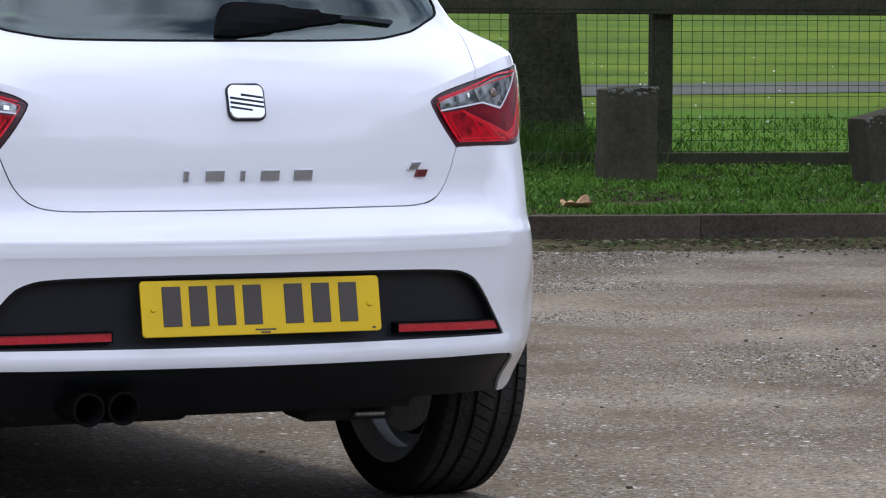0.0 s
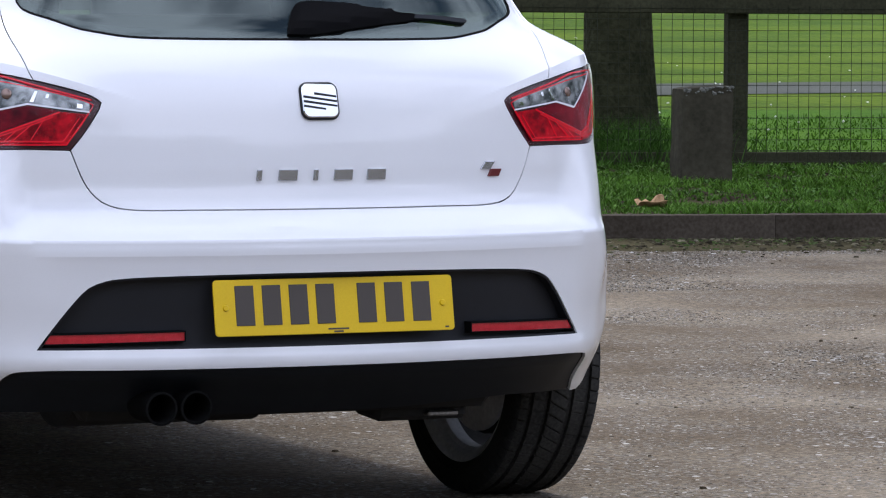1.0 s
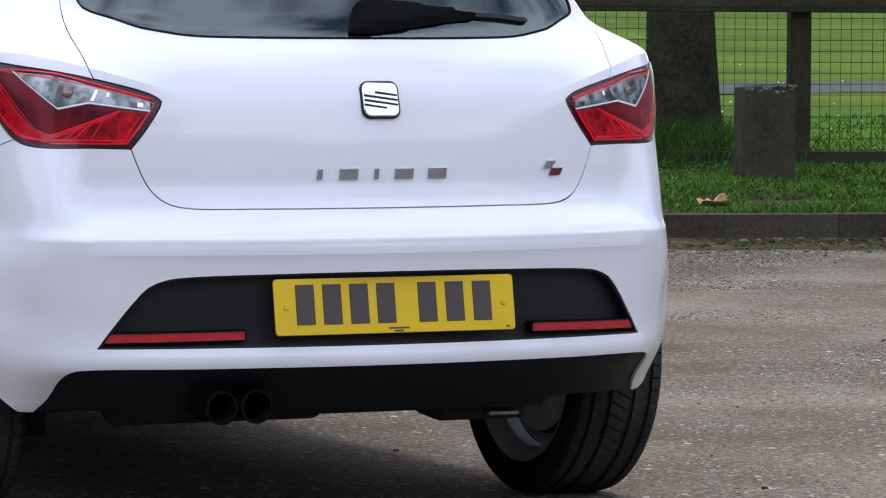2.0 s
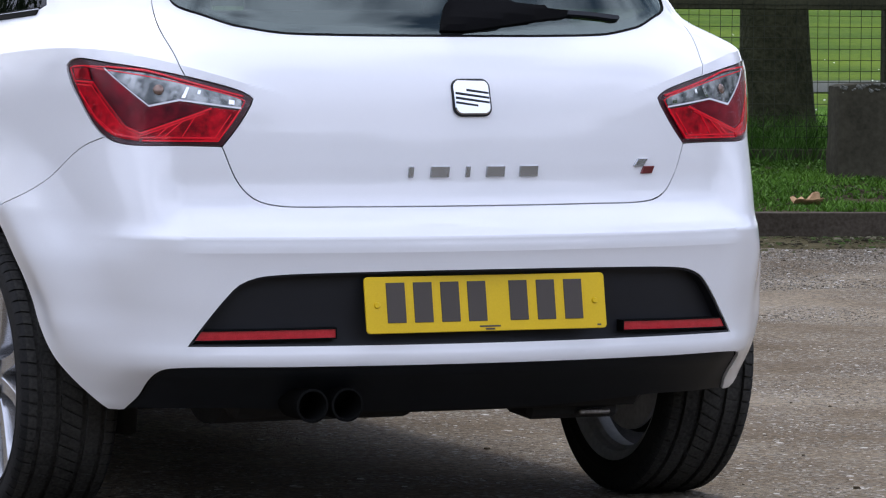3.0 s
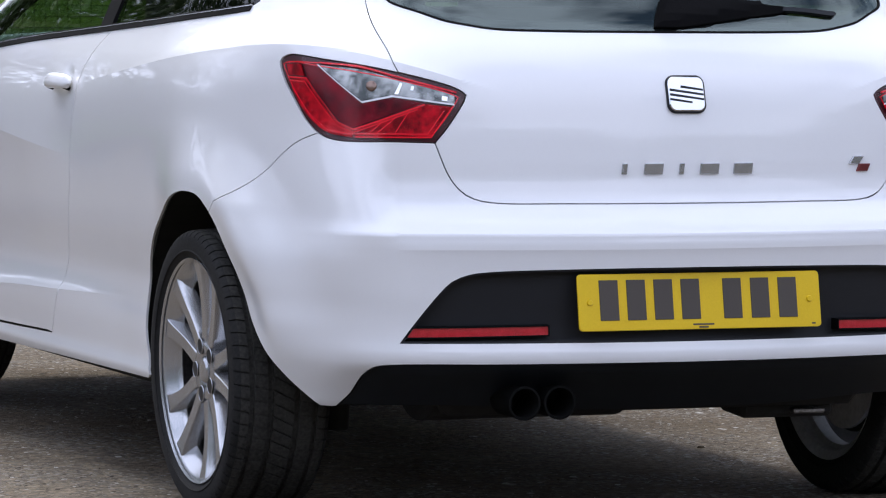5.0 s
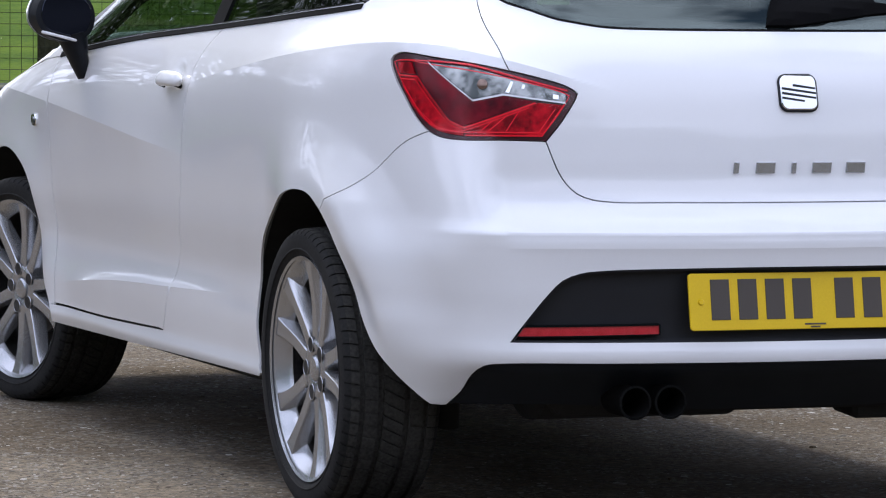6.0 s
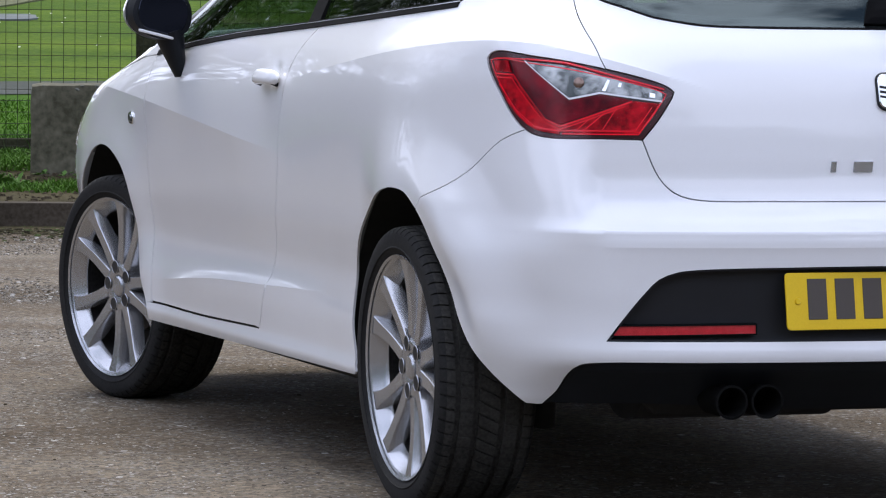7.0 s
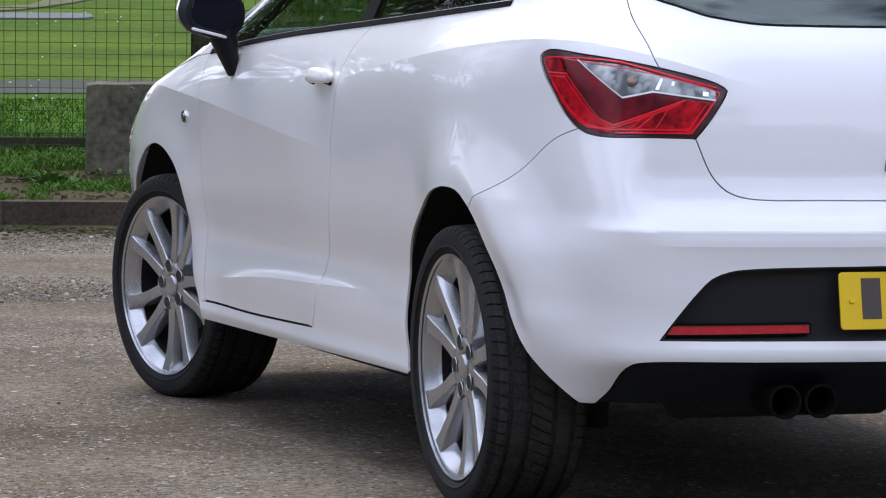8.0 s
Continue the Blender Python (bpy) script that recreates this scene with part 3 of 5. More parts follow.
# bumper, valance, black insert
INSERT = curve_through([(0, .3985), (.35, .3985), (.595, .398), (.563, .442), (.523, .494), (.500, .5185), (.468, .5325), (.43, .5375), (.2, .543), (0, .544)], .015, False, (2,))
SEAM = curve_through([(.79, .801), (.86, .778), (.975, .712), (1.05, .676), (1.122, .652)], .015)
ARCH_Z, ARCH_Y0, ARCH_Y1 = .30, 0.0, 2.469
ARCH_REAR = curve_through([(1.625, .262), (1.648, .33), (1.652, .40), (1.622, .49), (1.548, .568), (1.445, .624), (1.345, .658), (1.265, .669), (1.19, .659), (1.120, .614),
                           (1.054, .53), (1.003, .43), (.948, .370), (.878, .315), (.806, .264)], .015)
cut = min(range(len(ARCH_REAR)), key=lambda i: math.dist(ARCH_REAR[i], (1.145, .638)))
SEAM[-1] = ARCH_REAR[cut]
i_seam = min(range(len(outer)), key=lambda i: math.dist(outer[i], (.79, .801)))
SEAM[0] = outer[i_seam]
BLACK_EDGE = curve_through([(.79, .262), (.764, .264), (.714, .294), (.677, .330), (.647, .3495), (.608, .3557), (.4, .3575), (0, .358)], .015, False, (1,))
bump_half = low + list(reversed(outer[i_seam:])) + SEAM[1:] + ARCH_REAR[cut + 1:] + BLACK_EDGE[1:]
bumper = panel("rear_bumper", shrink(mirrored(bump_half), .0011), PAINT, car, holes=[mirrored(INSERT)], thick=.006, step=.0115, lines=[[(k * .0135, z) for k in range(-44, 45)] for z in (.580, .611)])
insert = panel("bumper_insert", shrink(mirrored(INSERT), .001), SATIN, bumper, lift=-.026, thick=.004, label="dark grey plastic insert")
panel("insert_edge", shrink(mirrored(INSERT), .0006), SATIN, bumper, holes=[shrink(mirrored(INSERT), .0045)], lift=-.003, thick=.026, label="raised edge of the dark insert")
low_half = [(0, .250), (.226, .250), (.458, .262), (.60, .262), (.738, .263)] + [(a, z - .003) for a, z in BLACK_EDGE[2:]]
panel("valance", shrink(mirrored(curve_through(low_half, .02, False, (4, 5))), .001), BLACK, car, lift=-.006, thick=.05, label="black lower bumper skirt")
for s in (1, -1):
    loop = [(s * a, z) for a, z in curve_through([(.314, .4145), (.582, .4095), (.572, .4265), (.566, .4275), (.314, .4315)], .02, True, (0, 1, 2, 3, 4))]
    panel("reflector_frame", shrink(loop, -.0020), TRIM, bumper, holes=[shrink(loop, .0004)], lift=-.003, thick=.026, step=.03)
    panel("reflector", loop, REFLEX, bumper, lift=-.006, thick=.006, step=.03, label="red reflector strip")

# tail lamps: a dark bowl, red and clear fields under a lens
def tail_lamp(s):
    def side(loop):
        return [(s * a, z) for a, z in loop]
    lamp = panel("tail_lamp", side(shrink(LAMP, .001)), LAMP_BORDER, car, lift=-.004, thick=.03, label="red and clear tail lamp")
    field = shrink(LAMP, .013)
    v = curve_through([(.470, .8585), (.617, .8735), (.687, .862), (.797, .932), (.70, .9245), (.605, .9055), (.470, .8765)], .012, True, (0, 1, 2, 3, 6))
    panel("reflector_bowl", side(v), LAMP_GREY, lamp, lift=.0005, thick=.01, step=.012, label="clear upper field")
    panel("brake_field", side(curve_through([(.5245, .7930), (.4740, .853), (.538, .8585), (.70, .8095), (.699, .7930)], .012, True, range(5))), LAMP_RED, lamp, lift=.0008, thick=.004)
    panel("dark_field", side(curve_through([(.545, .860), (.617, .8715), (.690, .8595), (.805, .9315), (.842, .9325), (.826, .907), (.735, .822), (.712, .810)], .012, True, range(8))), LAMP_DARK, lamp, lift=.0008, thick=.004)
    panel("side_field", side(curve_through([(.706, .793), (.767, .8030), (.825, .8365), (.864, .8750), (.886, .905), (.832, .904), (.742, .822), (.706, .806)], .012, True, (0, 4, 5, 7))), LAMP_RED, lamp, lift=.0008, thick=.004)
    panel("upper_field", side(curve_through([(.838, .911), (.888, .912), (.898, .933), (.853, .934)], .012, True, range(4))), LAMP_RED, lamp, lift=.0008, thick=.004)
    for loop in ([(.600, .8995), (.594, .8975), (.604, .8765), (.613, .8775)], [(.499, .8745), (.486, .8725), (.487, .8645), (.50, .8655)], [(.572, .8935), (.565, .892), (.568, .884), (.575, .885)]):
        panel("reflector_facet", side(loop), CHROME, lamp, lift=.0025, thick=.002, step=.01, label="bright facet")
    m = at_skin(s * .668, .8925, .004)
    bm = bmesh.new()
    bmesh.ops.create_uvsphere(bm, u_segments=16, v_segments=10, radius=.0105, matrix=m @ Matrix.Diagonal((1, 1, .25, 1)))
    part("bulb", bm, AMBER, lamp, "amber bulb", True)
    rim = shrink(LAMP, .0135)
    panel("light_guide", side(rim), LAMP_EDGE_RED, lamp, holes=[side(shrink(LAMP, .0155))], lift=.0012, thick=.001, step=.05)
    lines = [((.470, .856), (.617, .8715), (.688, .8595), (.803, .932)),
             ((.540, .8560), (.704, .8065), (.738, .819), (.829, .9045), (.885, .9065)), ((.556, .8470), (.706, .8010), (.744, .8155), (.834, .8985), (.882, .9000)),
             ((.700, .7925), (.5255, .7925), (.474, .853)), ((.690, .7990), (.5330, .7990), (.494, .845)), ((.606, .8330), (.655, .797)), ((.640, .8220), (.672, .797)), ((.575, .846), (.610, .800)),
             ((.872, .8870), (.816, .8370), (.765, .8060), (.706, .7975)),
             ((.80, .936), (.70, .929), (.605, .910), (.465, .880)), ((.896, .9350), (.860, .9370), (.80, .9350))]
    panel("top_field", side(curve_through([(.462, .8830), (.605, .9125), (.70, .9315), (.80, .9385), (.80, .9350), (.70, .9270), (.605, .9080), (.465, .8785)], .012, True, (0, 3, 4, 7))), LAMP_RED, lamp, lift=.0016, thick=.002, label="red band over the clear field")
    for pts in lines:
        line = curve_through(pts, .012, False, range(1, len(pts) - 1))
        deep = .0034 if pts[0][1] in (.856, .8560) else .0024
        loop = line + [(a + deep * .45, z + deep) for a, z in reversed(line)]
        panel("light_guide", side(loop), GUIDE if pts is lines[0] else LAMP_EDGE_RED, lamp, lift=.0022, thick=.002, step=.05)
    lens = panel("lens", side(shrink(LAMP, .002)), LENS_CLEAR, lamp, lift=.003, thick=.004, dome=.002, step=.012, label="clear outer lens")
    lens.visible_shadow = False


tail_lamp(1)
tail_lamp(-1)

# sides: quarter with sill and roof rail, door, front wing
BELT = [(3.27, .9155), (3.05, .934), (2.61, .966), (2.02, .997), (1.55, 1.0225), (1.335, 1.038), (1.255, 1.0455), (1.236, 1.056), (1.29, 1.10), (1.47, 1.19), (1.70, 1.258), (2.2, 1.298), (2.58, 1.275), (2.955, 1.16), (3.205, 1.03)]
window_hole = curve_through(BELT, .03, True, (0,))
DOOR_BACK = curve_through([(2.366, .298), (2.34, .33), (2.291, .405), (2.206, .538), (2.155, .65), (2.139, .73), (2.118, .82), (2.093, .894), (2.045, .955), (2.00, .990)], .02)
DOOR_TOP = [(2.00, .990), (2.3, .974), (2.61, .9575), (3.05, .9255), (3.28, .9075)]
DOOR_FRONT = [(3.28, .9075), (3.295, .75), (3.31, .55), (3.325, .40), (3.33, .289)]
DOOR_LOW = [(3.33, .289), (2.876, .2895), (2.5, .2955), (2.366, .298)]
DOOR_HEM = [(a, z + .003) for a, z in DOOR_LOW]
door_loop = DOOR_BACK[:-1] + curve_through(DOOR_TOP, .03)[:-1] + curve_through(DOOR_FRONT, .03)[:-1] + curve_through(DOOR_HEM, .03)[:-1]
PILLAR = [(2.68, 1.305), (3.01, 1.18), (3.26, 1.03), (3.36, .955), (3.41, .9000)]
quarter = (list(reversed(SEAM))[:-1] + list(reversed(outer[:i_seam + 1]))[:-1] + high[:-1] + [(.79, 1.30), (1.0, 1.318), (1.5, 1.326), (2.0, 1.33), (2.4, 1.327)] + PILLAR
           + list(reversed(curve_through(DOOR_TOP, .03)))[1:-1] + list(reversed(DOOR_BACK))[:-1] + list(reversed(curve_through(DOOR_LOW, .03)))[:-1]
           + [(3.33, .289), (3.372, .288), (3.365, .243), (2.645, .247), (2.17, .251), (1.64, .2545)] + ARCH_REAR[:cut])
both_sides("body_side", shrink(quarter, .0011), PAINT, car, holes=[window_hole], thick=.005, step=.0125, lines=FOLDS)
doors = both_sides("door", shrink(door_loop, .0016), PAINT, car, thick=.02, step=.0125, lines=FOLDS)
ARCH_FRONT = curve_through([(3.372, .285), (3.415, .335), (3.444, .40), (3.470, .49), (3.494, .568), (3.535, .612), (3.59, .640), (3.66, .660), (3.746, .667), (3.84, .655), (3.935, .622),
                            (4.01, .585), (4.075, .54), (4.13, .46), (4.15, .36), (4.14, .26)], .02)
WING_TOP = [(4.14, .26), (4.25, .26), (4.26, .45), (4.24, .62), (4.12, .735), (3.95, .79), (3.70, .848), (3.45, .892), (3.41, .8985), (3.28, .9085)]
wing_loop = ARCH_FRONT[:-1] + curve_through(WING_TOP, .03, False, (1,))[:-1] + curve_through(DOOR_FRONT, .03)[:-1] + [(3.33, .288)]
both_sides("front_wing", shrink(wing_loop, .002), PAINT, car, thick=.004, step=.016, lines=FOLDS[1:2])
def beyond(loop, s):
    """The part of an outline ahead of the door pillar (s = 1) or behind it (s = -1)."""
    out = []
    for p, q in zip(loop, loop[1:] + loop[:1]):
        dp, dq = (s * (r[0] - 2.06 - .25 * (r[1] - 1)) for r in (p, q))
        if dp >= 0:
            out.append(p)
        if dp * dq < 0:
            k = dp / (dp - dq)
            out.append((p[0] + (q[0] - p[0]) * k, p[1] + (q[1] - p[1]) * k))
    return out


# the rear pane's deep tint stands for the dim cabin behind it
for name, s, pane, label in (("side_window", 1, SIDE_GLASS, "clear greenish door window"), ("quarter_window", -1, DARK_GLASS, "rear side window, its tint deepened for the dim cabin")):
    for window in both_sides(name, shrink(beyond(window_hole, s), .002), pane, car, lift=-.006, thick=.004, label=label):
        window.visible_shadow = False
trim_low = curve_through(BELT[:7], .03)
trim = [(a, z - .010) for a, z in trim_low] + [(a, z) for a, z in reversed(trim_low)]
both_sides("belt_trim", trim, TRIM, car, lift=.003, thick=.01, step=.05, label="black window trim strip")
bead = [(a, z) for a, z in trim_low] + [(a, z + .0022) for a, z in reversed(trim_low)]
both_sides("trim_bead", bead, ALLOY, car, lift=.0035, thick=.008, step=.05, label="thin bright bead of the window trim")
seal = [(a, z + .0022) for a, z in trim_low] + [(a, z + .0055) for a, z in reversed(trim_low)]
both_sides("window_seal", seal, TRIM, car, lift=.0015, thick=.008, step=.05)
both_sides("door_pillar", [(2.02, .999), (2.10, .996), (2.17, 1.285), (2.10, 1.288)], TRIM, car, lift=.002, thick=.008, step=.04, label="black pillar between the side windows")
both_sides("pillar_trim", [(2.62, 1.275), (2.68, 1.298), (3.00, 1.172), (3.25, 1.022), (3.33, .945), (3.20, .945), (3.08, 1.03), (2.88, 1.155)], TRIM, car, lift=-.03, thick=.02, step=.04, label="black trim inside the front pillar")
# front bumper and nose, bonnet, windscreen, roof
nose_loop = [(4.265, .24), (4.27, .45), (4.255, .62), (4.40, .66), (4.7, .69), (5.25, .70), (5.25, .22), (4.8, .22), (4.4, .23)]
both_sides("front_bumper", curve_through(nose_loop, .04, True, range(9)), PAINT, car, step=.04)
HEAD = curve_through([(4.15, .70), (4.30, .645), (4.62, .665), (4.66, .70), (4.45, .725), (4.2, .752)], .03, True)
for bowl, s in zip(both_sides("head_lamp", HEAD, LAMP_GREY, car, lift=-.03, thick=.02, step=.03, label="clear head lamp with a silver bowl"), (1, -1)):
    panel("lens", [(s * a, z) for a, z in HEAD], LENS_CLEAR, bowl, lift=.004, thick=.035, step=.03).visible_shadow = False
both_sides("grille", curve_through([(4.86, .60), (5.25, .60), (5.25, .665), (4.82, .655)], .03, True, range(4)), BLACK, car, lift=.004, step=.04)


def deck_strip(name, half, mat, lift=0.0, step=.05, label=""):
    return panel(name, mirrored(half), mat, car, lift=lift, step=step, over=deck, label=label)


def plan_of(points, inset=.003):
    """Where points of the skin lie, seen from above."""
    return [(max(0, p[0] - inset), p[1]) for p in (skin(a, z) for a, z in points)]


wing_edge = plan_of([(5.25, .703), (5.05, .703), (4.85, .703), (4.66, .706), (4.45, .731), (4.25, .752), *curve_through([(4.12, .735), (3.95, .79), (3.70, .848), (3.45, .892), (3.41, .8985)], .04, False)])
wing_edge[0] = (0, wing_edge[0][1])
foot = wing_edge[-1]
scuttle = [(foot[0] * .75, foot[1] + .075), (foot[0] * .4, foot[1] + .125), (0, foot[1] + .145)]
deck_strip("bonnet", wing_edge + scuttle, PAINT)
pillar_edge = plan_of(list(reversed(curve_through(PILLAR, .04))))
head = pillar_edge[-1]
header = [(head[0] * .75, head[1] + .04), (head[0] * .4, head[1] + .065), (0, head[1] + .075)]
screen = deck_strip("windscreen", [(x, y - .004) for x, y in reversed(scuttle)] + pillar_edge + [(x, y + .004) for x, y in header], SIDE_GLASS, -.004, .05, "clear windscreen")
screen.visible_shadow = False
rail = plan_of([(2.68, 1.305), (2.4, 1.327), (2.0, 1.33), (1.5, 1.326), (1.0, 1.318), (.80, 1.304), (.70, 1.325), (.55, 1.331), (.4, 1.335), (.2, 1.337), (0, 1.338)])
rail[-1] = (0, rail[-1][1])
deck_strip("roof", list(reversed(header)) + rail, PAINT, 0, .05)

def slab(bm, outline, deep, m, bevel=.0015):
    """A flat slab of any outline, its upper edge rounded; it stands from m's plane up to deep."""
    n = len(outline)
    lo = [bm.verts.new(m @ Vector((x, y, 0))) for x, y in outline]
    mid = [bm.verts.new(m @ Vector((x, y, deep - bevel))) for x, y in outline]
    hi = [bm.verts.new(m @ Vector((x, y, deep))) for x, y in shrink(outline, bevel)]
    for i in range(n):
        j = (i + 1) % n
        bm.faces.new((lo[i], lo[j], mid[j], mid[i]))
        bm.faces.new((mid[i], mid[j], hi[j], hi[i]))
    bm.faces.new(hi)
    bm.faces.new(list(reversed(lo)))
    bmesh.ops.recalc_face_normals(bm, faces=bm.faces[:])
    return bm


def round_rect(w, h, r, n=6):
    out = []
    for cx, cy, t in ((w / 2 - r, h / 2 - r, 0), (r - w / 2, h / 2 - r, 90), (r - w / 2, r - h / 2, 180), (w / 2 - r, r - h / 2, 270)):
        out += [(cx + r * math.cos(radians(t + 90 * i / n)), cy + r * math.sin(radians(t + 90 * i / n))) for i in range(n + 1)]
    return out


# badges on the tailgate
def strip_on_tail(name, a, z, w, h, mat, parent, lift=.001, deep=.004, lean=0.0, bevel=.001, label=""):
    bm = bmesh.new()
    sheared = Matrix(((1, lean, 0, 0), (0, 1, 0, 0), (0, 0, 1, 0), (0, 0, 0, 1)))
    box(bm, (w, h, deep), at_skin(a, z, lift) @ sheared, bevel)
    return part(name, bm, mat, parent, label)


badge = part("emblem", slab(bmesh.new(), round_rect(.0845, .0775, .018), .0045, at_skin(.004, .8785, 0), .003), SATIN, tailgate, "chrome badge with slanted dark bars in a dark frame", True)
part("emblem_face", slab(bmesh.new(), round_rect(.0770, .0700, .0145), .0065, at_skin(.004, .8785, 0), .002), CHROME, badge, "", True)
for x0, w, dz in ((.016, .048, .0105), (.004, .073, .0030), (.004, .073, -.0060), (-.009, .048, -.0135)):
    part("emblem_bar", slab(bmesh.new(), [(-w / 2, -.0024), (w / 2, -.0020), (w / 2, .0020), (-w / 2, .0024)], .0076, at_skin(.004 + x0 - .004, .8785 + dz, 0) @ Matrix.Rotation(radians(-8), 4, "Z"), .0004), SATIN, badge)
for x, w in ((-.1315, .011), (-.0705, .040), (-.0105, .010), (.050, .041), (.1245, .042)):
    strip_on_tail("badge_bar", x, .7325, w, .022, BRIGHT, tailgate, .002, .005, .10, .001, "silver letter bar")
strip_on_tail("side_badge_bar", .392, .746, .026, .016, BRIGHT, tailgate, .002, .005, .8, .001, "small silver badge bar")
strip_on_tail("side_badge_bar", .410, .731, .028, .015, BADGE_RED, tailgate, .002, .005, .5, .001, "small dark red badge bar")

# number plate with its characters as plain bars
pm = Matrix.Translation((-.004, -.713, .477)) @ Matrix.Rotation(radians(90), 4, "X") @ Matrix.Rotation(radians(-10), 4, "X")
plate = part("number_plate", slab(bmesh.new(), round_rect(.52, .111, .008), .004, pm @ Matrix.Translation((0, 0, -.002)), .0008), YELLOW, car, "yellow rear number plate")
for x in (-.197, -.139, -.081, -.023, .067, .127, .187):
    bm = bmesh.new()
    box(bm, (.040, .079, .0016), pm @ Matrix.Translation((x + .002, .004, .0026)), .0005)
    part("plate_bar", bm, CHAR, plate)
for x in (-.236, .236):
    bm = bmesh.new()
    tube(bm, .007, .005, .004, pm @ Matrix.Translation((x, 0, .0035)), 16)
    part("plate_screw", bm, YELLOW, plate)
for x, y, w in ((.004, -.046, .045), (.004, -.0515, .02), (.243, -.0485, .008)):
    bm = bmesh.new()
    box(bm, (w, .0032, .001), pm @ Matrix.Translation((x, y, .0024)))
    part("plate_bar", bm, CHAR, plate)
# rear wiper
wiper = panel("wiper", curve_through([(-.026, 1.010), (-.010, 1.045), (.008, 1.070), (.035, 1.0775), (.12, 1.0725), (.21, 1.0605), (.275, 1.0505), (.300, 1.0450), (.275, 1.0395), (.20, 1.031), (.12, 1.021), (.03, 1.010)], .012, True, (0,)),
              TRIM, tailgate, lift=.002, thick=.02, dome=.026, step=.010, label="black rear wiper")
panel("wiper_blade", curve_through([(.262, 1.0500), (.33, 1.0470), (.385, 1.0415), (.402, 1.0395), (.405, 1.0350), (.398, 1.0325), (.33, 1.0385), (.262, 1.0425)], .01, True, (0, 7)), BLACK, wiper, lift=.006, thick=.010, dome=.006, step=.01)

# door handles, repeaters, mirrors
for s, door in zip((1, -1), doors):
    hm = at_skin(s * 2.210, .866, .024)
    v, f, n = [], [], 14
    for i in range(15):                     # a bowed bar, thicker in its middle
        u = i / 7 - 1
        end = max(0, 1 - abs(u) ** 5) ** .5 * .85 + .15
        for j in range(n):
            q = 2 * math.pi * j / n
            c, k = math.cos(q), math.sin(q)
            v.append(hm @ Vector((u * .070, .0175 * end * math.copysign(abs(c) ** .7, c), .0135 * end * math.copysign(abs(k) ** .8, k) - .008 * u * u)))
    f = [(i * n + j, i * n + (j + 1) % n, (i + 1) * n + (j + 1) % n, (i + 1) * n + j) for i in range(14) for j in range(n)] + [tuple(range(n)), tuple(range(14 * n, 15 * n))]
    handle = raw("door_handle", v, f, PAINT, door, "white door handle", True)
    # black blocks stand for the dark slits under the handle's ends
    for x in (-.058, .058):
        bm = bmesh.new()
        box(bm, (.007, .010, .018), hm @ Matrix.Translation((x * .9, -.011, -.012)), .002)
        part("handle_slit", bm, TRIM, handle)
    rep = slab(bmesh.new(), round_rect(.046, .031, .0145), .006, at_skin(s * 3.43, .746, -.001), .002)
    rep = part("side_repeater", rep, CHROME, car, "small clear side indicator", True)
    bm = bmesh.new()
    slab(bm, round_rect(.028, .018, .008), .0045, at_skin(s * 3.43, .746, .003), .0015)
    part("repeater_lens", bm, LAMP_GREY, rep)
    # mirror: black foot, white and black housing, glass
    mm = Matrix.Translation((s * .886, 1.70, 1.006)) @ Matrix.Rotation(radians(-6 * s), 4, "Z") @ Matrix.Rotation(radians(-13 * s), 4, "Y")

    def shell(hw, hh, front, back):
        """A housing with a squarish face, fuller above than below, that tapers forward."""
        v, f, n, rings = [], [], 40, [(back, .90), (back * .96, 1.0), (back * .3, 1.02), (front * .35, .97), (front * .7, .80), (front * .92, .5), (front, .15)]
        for y, k in rings:
            for i in range(n):
                t = 2 * math.pi * i / n
                c, q = math.cos(t), math.sin(t)
                r = (abs(c) ** 2.15 + abs(q) ** 2.15) ** (-1 / 2.15)
                v.append(mm @ Vector((hw * k * r * c, y, hh * k * r * q * (.86 if q < 0 else 1.05))))
        for i in range(len(rings) - 1):
            f += [(i * n + j, i * n + (j + 1) % n, (i + 1) * n + (j + 1) % n, (i + 1) * n + j) for j in range(n)]
        return v, f + [tuple(range(n)), tuple(range((len(rings) - 1) * n, len(rings) * n))]

    v, f = shell(.0755, .066, .06, -.05)
    mirror = raw("door_mirror", v, f, BLACK, car, "black door mirror on a slim foot", True)
    v, f = shell(.0772, .0665, .066, .008)
    raw("mirror_cap", v, f, PAINT, mirror, "white mirror cap", True)
    bm = bmesh.new()
    slab(bm, [(x * .94, z * .94 - .001) for x, z in round_rect(.134, .100, .042)], .003, mm @ Matrix.Translation((0, -.0485, .008)) @ Matrix.Rotation(radians(90), 4, "X"), .001)
    part("mirror_glass", bm, MIRROR, mirror, "mirror glass")
    bm = bmesh.new()
    box(bm, (.092, .008, .0075), mm @ Matrix.Translation((s * .006, -.0495, -.0478)), .003, 2)
    part("lower_strip", bm, PAINT, mirror, "white strip along the bottom of the mirror")
    foot = Matrix.Translation((s * .838, 1.70, .914))
    bm = bmesh.new()
    tube(bm, .014, .037, .112, foot @ Matrix.Rotation(radians(16 * s), 4, "Y") @ Matrix.Diagonal((1, 1.5, 1, 1)), 20)
    part("mirror_foot", bm, BLACK, mirror, "", True)

